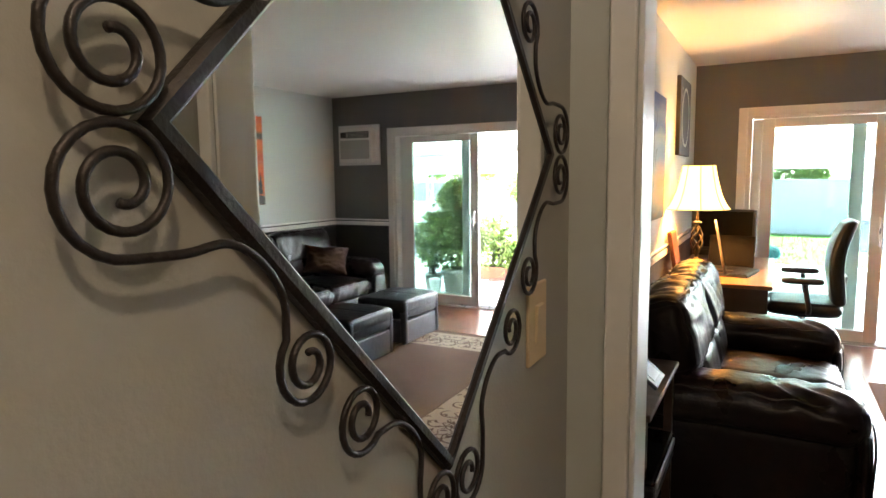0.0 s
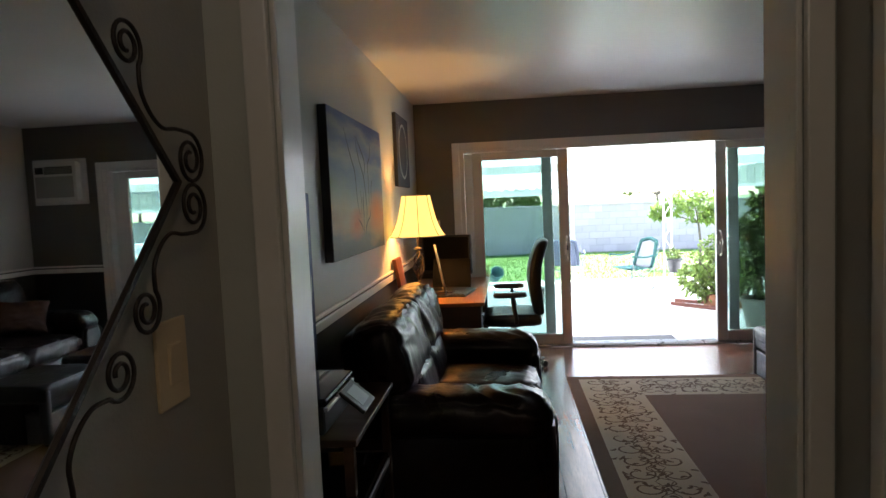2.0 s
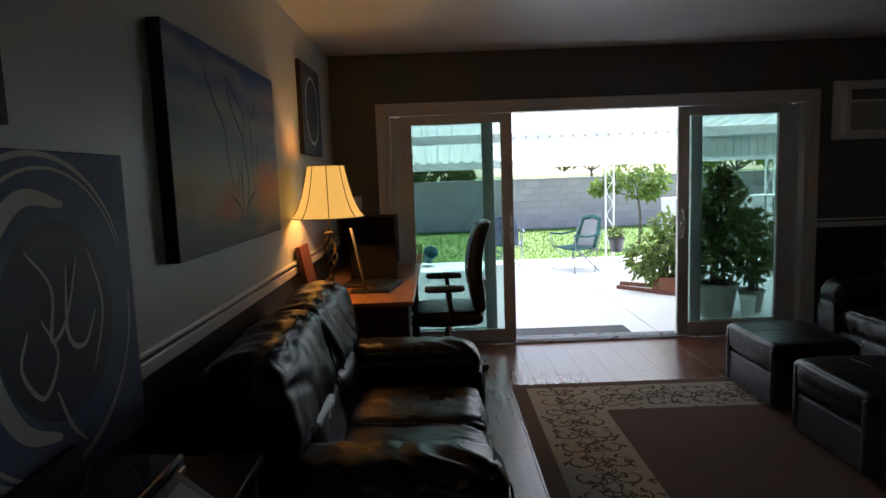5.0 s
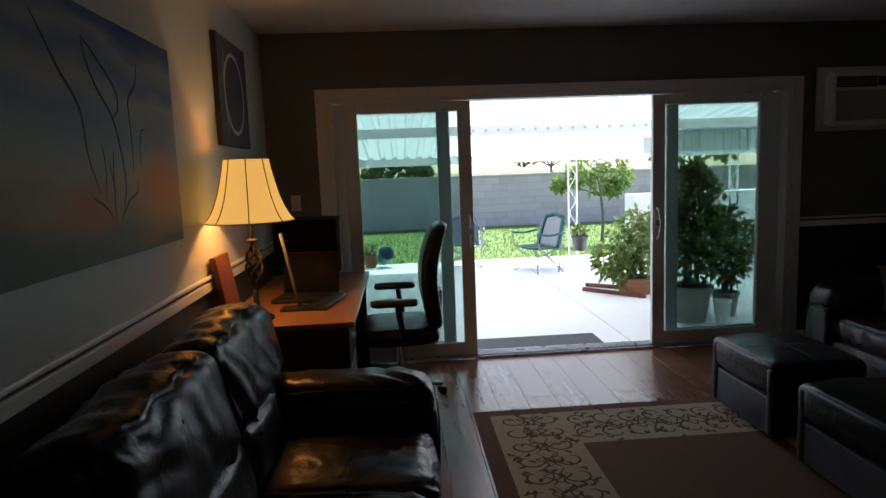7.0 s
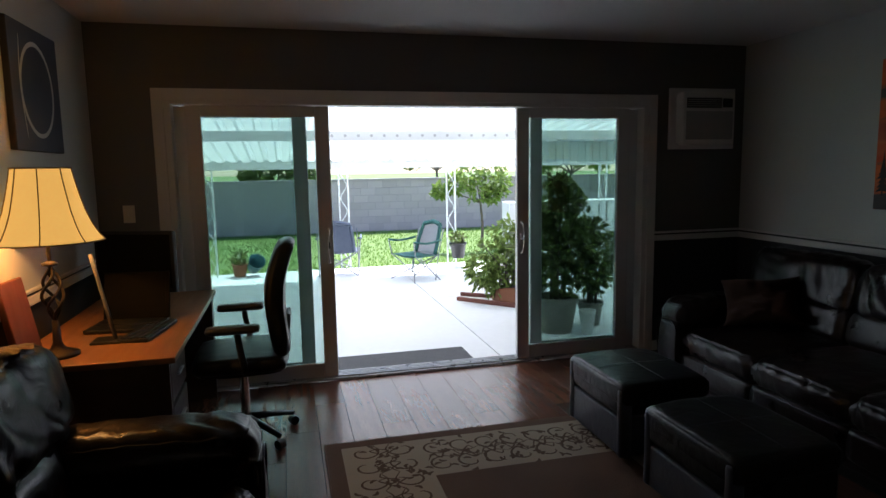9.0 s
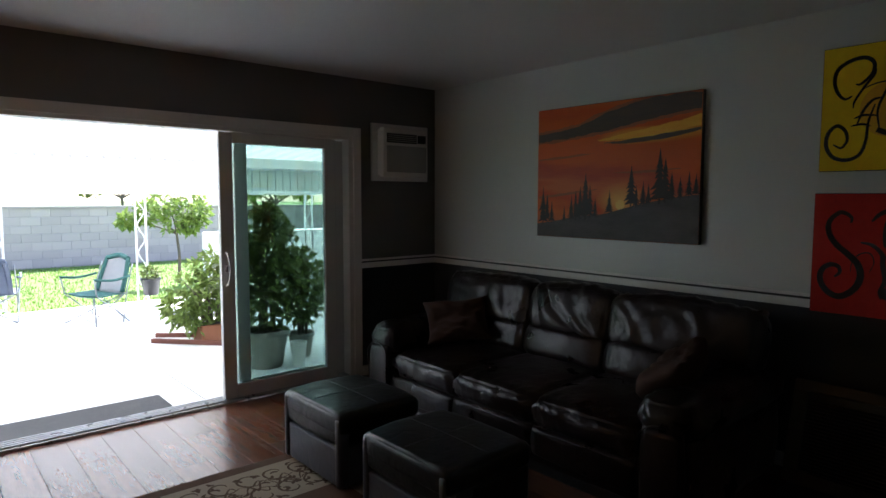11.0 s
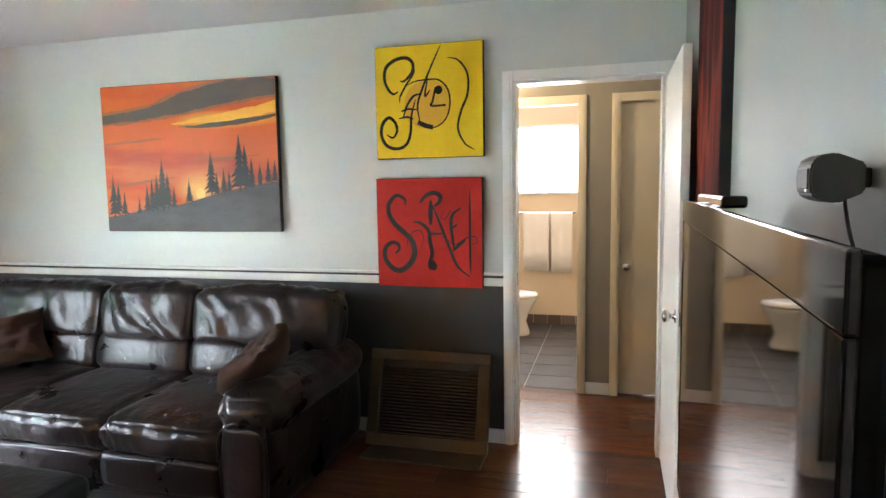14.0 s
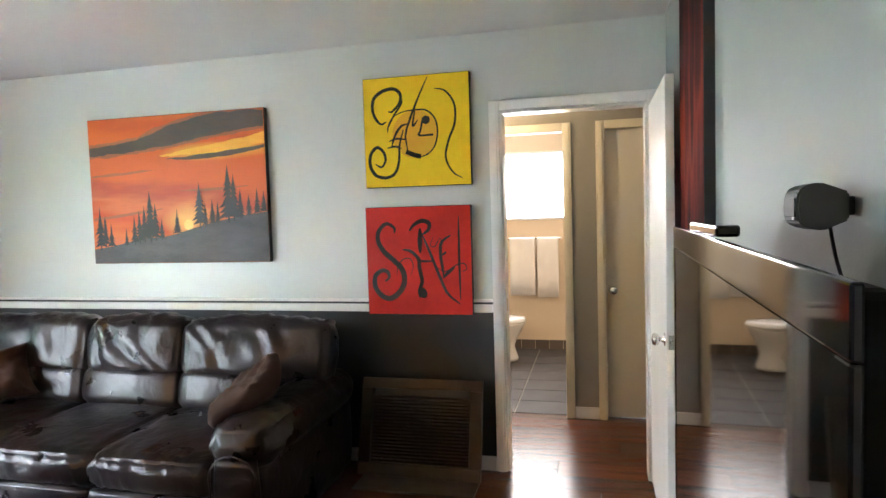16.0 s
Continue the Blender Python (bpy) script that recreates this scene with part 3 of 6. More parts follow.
skirting("baseboard_corridor", [(CX - 0.013, CX, 1.935, 2.10), (CX - 0.013, CX, 2.99, 3.9)])


# patio door: casing, frame, four panels
t = thing("trim_patio_door", (0, 0, 0), "white painted casing round the wide patio door", "door casing", kind="structure")
part("casing_board", boxed(0.005, 0.078, F - 0.018, F, 0, 2.095, bevel=0.004), VINYL, t)
part("casing_board", boxed(3.672, 3.745, F - 0.018, F, 0, 2.095, bevel=0.004), VINYL, t)
part("casing_head", boxed(0.078, 3.672, F - 0.018, F, 2.022, 2.095, bevel=0.004), VINYL, t)
t = thing("door_4", (0, 0, 0), "white vinyl four-panel sliding patio door standing open", "sliding door", kind="structure")
part("frame_jamb", boxed(0.076, 0.118, F - 0.004, F + 0.15, 0.0, 2.028, bevel=0.003), VINYL, t)
part("frame_jamb", boxed(3.632, 3.674, F - 0.004, F + 0.15, 0.0, 2.028, bevel=0.003), VINYL, t)
part("frame_head", boxed(0.118, 3.632, F - 0.004, F + 0.15, 1.995, 2.028, bevel=0.003), VINYL, t)
bm = boxed(0.118, 3.632, F - 0.004, F + 0.15, 0.0, 0.018, bevel=0.003)
for y in (0.02, 0.055, 0.09, 0.125):
    box(bm, 0.118, 3.632, F + y, F + y + 0.008, 0.018, 0.03)
part("sill_track", bm, SILVER, t, "aluminium sill track")
for x0, x1, y, mark in ((0.20, 1.152, 0.02, "l"), (2.562, 3.52, 0.02, "r"), (0.12, 0.995, 0.09, ""), (2.70, 3.63, 0.09, "")):
    p = part("panel_frame", boxed(x0, x0 + 0.1, F + y, F + y + 0.045, 0.03, 1.99, bevel=0.006), VINYL, t)
    bm = boxed(x1 - 0.1, x1, F + y, F + y + 0.045, 0.03, 1.99, bevel=0.006)
    part("stile", bm, VINYL, p)
    part("rail", boxed(x0 + 0.1, x1 - 0.1, F + y, F + y + 0.045, 1.915, 1.99, bevel=0.006), VINYL, p)
    part("rail", boxed(x0 + 0.1, x1 - 0.1, F + y, F + y + 0.045, 0.03, 0.13, bevel=0.006), VINYL, p)
    g = part("pane", boxed(x0 + 0.098, x1 - 0.098, F + y + 0.018, F + y + 0.024, 0.128, 1.917), GLASS, p)
    g.visible_shadow = False
    if mark:
        hx = x1 - 0.035 if mark == "l" else x0 + 0.035
        s = -1 if mark == "l" else 1
        line = smooth_line([(hx, F + y, 0.88), (hx, F + y - 0.04, 0.90), (hx + s * 0.012, F + y - 0.05, 1.0), (hx, F + y - 0.04, 1.10), (hx, F + y, 1.12)], 6)
        part("pull_handle", sweep(bmesh.new(), line, 0.008, 8), WHITE_PLASTIC, p, "curved white pull handle", True)
        part("lock", boxed(hx - 0.012, hx + 0.012, F + y - 0.006, F + y, 0.98, 1.03, bevel=0.003), BLACK if mark == "l" else CHROME, p)

# bathroom window
t = thing("window_2", (0, 0, 0), "white framed frosted bathroom window glowing with daylight", "window", kind="structure")
part("window_frame", boxed(BX - 0.01, BX + 0.06, 2.2, 2.24, 1.40, 2.13, bevel=0.004), TRIM, t)
part("window_frame", boxed(BX - 0.01, BX + 0.06, 3.26, 3.3, 1.40, 2.13, bevel=0.004), TRIM, t)
part("window_sill", boxed(BX - 0.02, BX + 0.06, 2.24, 3.26, 1.40, 1.425, bevel=0.004), TRIM, t)
part("window_head", boxed(BX - 0.01, BX + 0.06, 2.24, 3.26, 2.105, 2.13, bevel=0.004), TRIM, t)
part("pane", boxed(BX + 0.03, BX + 0.036, 2.24, 3.26, 1.425, 2.105), FROST, t, "frosted glass pane")


# ---- living room: seats ----
def sofa(name, label, place, rz, width, seats, depth, back_h, cat="sofa"):
    """A leather sofa in its own frame: x along it, y from the front (0) to the back."""
    t = thing(name, place, label, cat, rz)
    arm = 0.27
    inner = width - 2 * arm
    w = inner / seats
    part("base", moved(puff(inner + 0.06, depth - 0.12, 0.22, 16, 0.03, 0.008, 0.005, 3, 7), width / 2, depth / 2 - 0.01, 0.17), LEATHER, t, "", True)
    part("plinth", boxed(0.08, width - 0.08, 0.07, depth - 0.05, 0.0, 0.06, bevel=0.01), BLACK, t)
    bm = moved(puff(inner + 0.1, 0.2, back_h - 0.17, 14, 0.08, 0.01, 0.005, 5, 6), width / 2, depth - 0.12, (back_h - 0.17) / 2 + 0.1, -6)
    part("back_frame", bm, LEATHER, t, "", True)
    for i in range(seats):
        cx = arm + w * (i + 0.5)
        s = puff(w + 0.012, depth - 0.32, 0.175, 26, 0.06, 0.024, 0.005, 11 + i * 3, 7)
        for v in s.verts:
            # gathered creases over the front edge
            if v.co.y < -(depth - 0.32) / 2 + 0.13:
                v.co.z += 0.006 * math.sin(v.co.x * 58 + 9 * noise.noise(v.co * 5)) * (v.co.z > -0.03) * (0.4 + noise.noise(v.co * 7 + Vector((i, 3, 0))))
                v.co.y += 0.005 * math.sin(v.co.x * 58 + v.co.z * 25 + 9 * noise.noise(v.co * 5))
        part("seat_cushion", moved(s, cx, 0.02 + (depth - 0.32) / 2, 0.365, 2), LEATHER, t, "", True)
        low = puff(w + 0.006, 0.2, 0.26, 18, 0.07, 0.022, 0.004, 21 + i * 5, 8)
        part("lumbar_cushion", moved(low, cx, depth - 0.30, 0.545, -14), LEATHER, t, "", True)
        # the outer back cushions reach out over the arms
        reach = arm * 0.82
        x0 = cx - w / 2 - (reach if i == 0 else 0)
        x1 = cx + w / 2 + (reach if i == seats - 1 else 0)
        up = puff(x1 - x0 + 0.008, 0.23, 0.35, 28, 0.07, 0.022, 0.010, 31 + i * 7, 6)
        for v in up.verts:
            if v.co.y < 0:
                fold = v.co.x * 26 + v.co.z * 34 + 7 * noise.noise(v.co * 4 + Vector((i * 3.0, 0, 0)))
                v.co.y += 0.012 * (1 - abs(math.sin(fold * 0.5)) * 1.6) * max(0.0, 0.6 + noise.noise(v.co * 5 + Vector((0, i * 2.0, 5)))) 
            # short gathers along the top seam
            if v.co.z > 0.06:
                v.co.y += 0.008 * math.sin(v.co.x * 62 + 6 * noise.noise(v.co * 5)) * (v.co.z - 0.06) / 0.1
                v.co.z += 0.006 * math.sin(v.co.x * 62 + 6 * noise.noise(v.co * 5))
            v.co.z += 0.006 * math.sin(v.co.x * 11 + i) * max(0, v.co.z / 0.17)
        part("back_cushion", moved(up, (x0 + x1) / 2, depth - 0.235, back_h - 0.17, -15), LEATHER, t, "", True)
        # front rail panel under the seat, with its stitched border
        part("front_rail", moved(puff(w - 0.004, 0.06, 0.15, 12, 0.02, 0.01, 0.003, 81 + i, 8), cx, 0.035, 0.20), LEATHER, t, "", True)
    for side in (0, 1):
        x = arm / 2 if side == 0 else width - arm / 2
        body = part("armrest", moved(puff(arm - 0.05, depth - 0.06, 0.42, 16, 0.05, 0.012, 0.006, 41 + side, 6), x, depth / 2 + 0.01, 0.26), LEATHER, t, "", True)
        roll = puff(arm + 0.03, depth - 0.02, 0.21, 30, 0.1, 0.010, 0.005, 51 + side, 9)
        for v in roll.verts:
            v.co.z -= 0.05 * max(0, -v.co.y / depth) ** 2
            v.co.z += 0.009 * math.sin(v.co.y * 58 + 7 * noise.noise(v.co * 5)) * (0.5 + noise.noise(v.co * 4 + Vector((side, 0, 2)))) * (v.co.z > 0)
            if v.co.y < -depth / 2 + 0.16:
                v.co.x += 0.004 * math.sin(v.co.z * 70 + v.co.x * 60)
        part("arm_pad", moved(roll, x, depth / 2 - 0.01, 0.525), LEATHER, body, "", True)
        # the curved front panel with its piping
        pts = [(x - arm * 0.36, -0.012, 0.06)] + [(x + arm * 0.42 * math.cos(a), -0.02, 0.40 + 0.1 * math.sin(a)) for a in [math.pi - math.pi * k / 10 for k in range(11)]] + [(x + arm * 0.36, -0.012, 0.06)]
        part("front_panel", moved(puff(arm * 0.74, 0.05, 0.42, 10, 0.025, 0.012, 0.002, 61 + side), x, 0.01, 0.27), LEATHER, body, "", True)
        part("piping", sweep(bmesh.new(), pts, 0.005, 6), LEATHER, body, "", True)
    return t


sofa("sofa", "dark brown leather three-seat sofa with pillow back", (3.36, 5.77, 0), -90, 2.46, 3, 1.06, 0.93)
sofa("loveseat", "dark brown leather loveseat in front of a desk", (0.69, 2.86, 0), 90, 1.58, 2, 1.0, 0.95, "loveseat")


def throw_pillow(place, rx, ry, rz, size, label, seed, spin=0, drape=0.0, pinch=0.12, plump=0.082, shape=(1, 1, 1)):
    """Two cloth faces sewn along a drawn-in edge, with folds running in from the corners."""
    bm = bmesh.new()
    n, r = 30, size / 2
    for side in (1, -1):
        rows = []
        for i in range(n + 1):
            row = []
            for j in range(n + 1):
                u, w = i / n * 2 - 1, j / n * 2 - 1
                u, w = math.sin(u * 1.5708), math.sin(w * 1.5708)
                dome = ((1 - u ** 4) * (1 - w ** 4)) ** 0.55
                q = Vector((u * 2.2, w * 2.2, seed * 3.1 + side))
                a = math.atan2(w, u)
                folds = 0.022 * noise.noise(q) + 0.020 * noise.noise(q * 2.4) + 0.009 * noise.noise(Vector((u * 9, w * 4 + u * 3, seed))) + 0.009 * math.sin(a * 14 + 4 * noise.noise(q)) * (u * u + w * w) * dome
                pull = 1 - pinch * (1 - abs(w) ** 2.2) - max(0, 0.12 - pinch) * 2 * u * u * w * w, 1 - pinch * (1 - abs(u) ** 2.2) - max(0, 0.12 - pinch) * 2 * u * u * w * w
                sag = 0.05 * u * u - drape * w * abs(w) * (w < 0.2) - drape * max(0, w) ** 2 + 0.025 * noise.noise(Vector((u, w, seed)))
                row.append(bm.verts.new((u * r * pull[0], w * r * pull[1], side * dome * (plump + folds) + sag)))
            rows.append(row)
        for i in range(n):
            for j in range(n):
                f = (rows[i][j], rows[i + 1][j], rows[i + 1][j + 1], rows[i][j + 1])
                bm.faces.new(f if side > 0 else f[::-1])
    bmesh.ops.remove_doubles(bm, verts=bm.verts, dist=0.0005)
    ob = solo("throw_pillow", bm, SUEDE, label, "pillow", smooth=True)
    ob.matrix_world = pose(*place, rx, ry, rz) @ pose(0, 0, 0, 0, 0, spin) @ Matrix.Diagonal((*shape, 1))


throw_pillow((3.84, 5.335, 0.615), 12, -52, 32, 0.42, "brown suede throw pillow leaning in the sofa corner", 2, 17, shape=(0.82, 1.12, 1))
throw_pillow((3.73, 3.59, 0.645), -19, -9, 6, 0.37, "brown suede throw pillow slumped on the sofa arm", 5, 4, 0.06, 0.03, 0.09, (1.28, 0.88, 0.85))


def ottoman(place):
    t = thing("ottoman", place, "black leather storage ottoman with slate sides on a rug", "ottoman", group="leather ottomans")
    w, d, h = 0.50, 0.60, 0.415
    part("base", boxed(0.0, 0.17, 0.012, d - 0.012, 0.02, 0.225, bevel=0.012), LEATHER_GREY, t, "slate grey leather front")
    part("body", boxed(0.165, w, 0.0, d, 0.02, 0.30, bevel=0.014), LEATHER_BLACK, t)
    for i, (x0, x1, y0, y1) in enumerate(((0.045, 0.17, 0.02, d - 0.02),)):
        part("tray_cushion", moved(puff(x1 - x0 + 0.09, y1 - y0, 0.14, 12, 0.03, 0.008, 0.003, 7), 0.105, d / 2, 0.305), LEATHER_BLACK, t, "", True)
    for y in (0.0, d - 0.045):
        part("side_panel", boxed(-0.012, 0.06, y, y + 0.045, 0.02, h - 0.03, bevel=0.018, seg=3), LEATHER_GREY, t, "slate grey leather edge", True)
    lid = part("lid", moved(puff(w + 0.01, d + 0.01, 0.12, 16, 0.03, 0.010, 0.003, 9, 6), w / 2, d / 2, h - 0.065), LEATHER_BLACK, t, "", True)
    part("seam", sweep(bmesh.new(), [(0.02 + (w - 0.04) * k / 12, d / 2, h + 0.005 + 0.004 * math.sin(k / 12 * math.pi)) for k in range(13)], 0.002, 6), LEATHER_GREY, lid, "", True)
    part("seam", sweep(bmesh.new(), [(w / 2, 0.02 + (d - 0.04) * k / 12, h + 0.005 + 0.004 * math.sin(k / 12 * math.pi)) for k in range(13)], 0.002, 6), LEATHER_GREY, lid, "", True)
    for x in (0.05, w - 0.05):
        for y in (0.05, d - 0.05):
            part("foot", rodded((x, y, -0.0), (x, y, 0.03), 0.018), BLACK, t)
    return t


first = ottoman((2.455, 4.685, 0.012))
copy_thing(first, pose(2.435, 3.845, 0.012))


# ---- rug with scrolled border ----
RX0, RX1, RY0, RY1 = 0.975, 3.06, 2.28, 5.345
rug = thing("rug", (0, 0, 0), "brown rug with a wide beige scroll-patterned border", "rug")
part("binding", boxed(RX0, RX1, RY0, RY1, 0.0, 0.009, bevel=0.003), RUG_FIELD, rug)
BW, EDGE = 0.435, 0.09
part("border", boxed(RX0 + EDGE, RX1 - EDGE, RY0 + EDGE, RY1 - EDGE, 0.004, 0.0112), RUG_BORDER, rug, "beige scroll border")
part("field", boxed(RX0 + EDGE + BW, RX1 - EDGE - BW, RY0 + EDGE + BW, RY1 - EDGE - BW, 0.006, 0.0135, bevel=0.002), RUG_FIELD, rug, "plain brown field")


def scroll_run(x0, y0, x1, y1, count, seed):
    """Vine scrolls along the middle of one border strip."""
    r = random.Random(seed)
    bm = bmesh.new()
    a, b = Vector((x0, y0)), Vector((x1, y1))
    d = (b - a).normalized()
    n = Vector((-d.y, d.x))
    step = (b - a).length / count
    flat = lambda u, v, z: Vector((u, v, z))
    for i in range(count):
        c = a + d * step * (i + 0.5)
        s = 1 if i % 2 else -1
        for k in (-1, 1):
            base = c + n * (0.105 * s * k)
            hand = 1 if k * s > 0 else -1
            pts = [base + (d * math.cos(q) + n * math.sin(q) * hand) * rad for q, rad in ((j * 0.7 + r.random() * 0.1, 0.028 + 0.0085 * j) for j in range(9))]
            ribbon(bm, pts, 0.013, 0.0118, flat, steps=4)
            tip = pts[-1]
            ribbon(bm, [tip, tip + d * 0.05 - n * 0.03 * hand, tip + d * 0.10 + n * 0.02 * hand, tip + d * 0.12 - n * 0.02 * hand], 0.011, 0.0119, flat, steps=4)
        ribbon(bm, [c - d * step / 2 + n * 0.05 * s, c - d * step / 4 - n * 0.02 * s, c + n * 0.03 * s, c + d * step / 4 - n * 0.05 * s, c + d * step / 2 - n * 0.05 * s], 0.012, 0.0117, flat, steps=5)
        for _ in range(12):
            q = c + d * (r.random() - 0.5) * step + n * (r.random() - 0.5) * 0.38
            w = (d * math.cos(r.random() * 6.3) + n * math.sin(r.random() * 6.3)).normalized() * 0.045
            ribbon(bm, [q, q + w * 0.5 + Vector((-w.y, w.x)) * 0.25, q + w], 0.019, 0.0120, flat, steps=4)
    part("scroll_pattern", bm, RUG_SCROLL, rug, "brown vine scrolls")


m_ = EDGE + BW / 2
scroll_run(RX0 + m_, RY0 + EDGE, RX0 + m_, RY1 - EDGE, 17, 1)
scroll_run(RX1 - m_, RY0 + EDGE, RX1 - m_, RY1 - EDGE, 17, 2)
scroll_run(RX0 + EDGE + BW, RY1 - m_, RX1 - EDGE - BW, RY1 - m_, 7, 3)
scroll_run(RX0 + EDGE + BW, RY0 + m_, RX1 - EDGE - BW, RY0 + m_, 7, 4)


# ---- mirror in the hall ----
MC, MS = Vector((-0.045, 0.768, 1.545)), 0.28
mir = thing("wall_mirror", MC, "diamond wall mirror in a scrolled wrought-iron frame", "mirror")
corner = [Vector((0, MS * math.sqrt(2) * math.cos(a), MS * math.sqrt(2) * math.sin(a))) for a in (math.pi, -math.pi / 2, 0, math.pi / 2)]
bm = bmesh.new()
for x in (0.008, 0.014):
    bm.faces.new([bm.verts.new(c + Vector((x, 0, 0))) for c in corner])
vs = bm.verts[:]
for k in range(4):
    bm.faces.new((vs[k], vs[(k + 1) % 4], vs[4 + (k + 1) % 4], vs[4 + k]))
part("mirror_glass", bm, MIRROR, mir, "silvered mirror glass")
for k in range(4):
    a, b = corner[k], corner[(k + 1) % 4]
    d = (b - a).normalized()
    n = ((a + b) / 2).normalized()
    bar = bmesh.new()
    prof = [(-0.005, 0.006), (-0.005, 0.014), (-0.001, 0.019), (0.008, 0.019), (0.013, 0.014), (0.013, 0.004)]
    rows = [[bar.verts.new(p + d * (-o if p is a else o) * 1.0 + n * o + Vector((h, 0, 0))) for o, h in prof] for p in (a, b)]
    for j in range(len(prof)):
        j2 = (j + 1) % len(prof)
        bar.faces.new((rows[0][j], rows[0][j2], rows[1][j2], rows[1][j]))
    bar.faces.new(rows[0][::-1])
    bar.faces.new(rows[1])
    fr = part("frame_bar", bar, IRON, mir, "dark wrought-iron bar")
    for half in (0, 1):
        # one S-scroll: a large spiral at the corner, a smaller one at the middle of the side
        big = spiral(0.002, 0.055, 0.011, 0.046, 0.7 + 2.05 * 6.2832, -2.05, 48)
        small = spiral(0.227, 0.050, 0.010, 0.038, math.pi - 1.9 * 6.2832, 1.9, 40)
        join = smooth_line([big[-1], Vector((0.066, 0.057)), Vector((0.09, 0.029)), Vector((0.125, 0.019)), Vector((0.163, 0.026)), small[-1]], 6)
        line = big + join[1:-1] + small[::-1]
        start, way = (a, d) if half == 0 else (b, -d)
        pts = [start + way * p.x + n * p.y + Vector((0.022, 0, 0)) for p in line]
        part("scroll", sweep(bmesh.new(), pts, 0.0035, 8), IRON, fr, "", True)

t = thing("light_switch", (HX0, 1.128, 1.248), "cream rocker light switch with a wooden backing plate", "light switch")
part("plate", boxed(0, 0.007, -0.046, 0.046, -0.072, 0.072, bevel=0.003), SWITCH_CREAM, t)
part("rocker", moved(boxed(0.004, 0.012, -0.017, 0.017, -0.034, 0.034, bevel=0.002), 0, 0, 0, 0, 3), SWITCH_CREAM, t)


# ---- pictures ----
def picture(name, label, width, height, depth, face, to):
    """A gallery canvas hung at the pose to: x along it, z up, its face towards -y."""
    t = new(name)
    t.matrix_world = to
    tagged(t, label, "painting")
    part("canvas_edge", boxed(0, width, -depth, 0, 0, height, bevel=0.003), CANVAS_EDGE, t, "black canvas edge")
    part("painted_face", boxed(0.003, width - 0.003, -depth - 0.0015, -depth - 0.0002, 0.003, height - 0.003), face, t)
    return t


def stroke(t, depth, pts, width, mat, w, h, lift=0.0006, taper=True, name="brush_stroke"):
    bm = ribbon(bmesh.new(), [(u * w, v * h) for u, v in pts], width, 0, lambda a, b, z: Vector((a, -depth - 0.0016 - lift, b)), taper)
    return part(name, bm, mat, t)


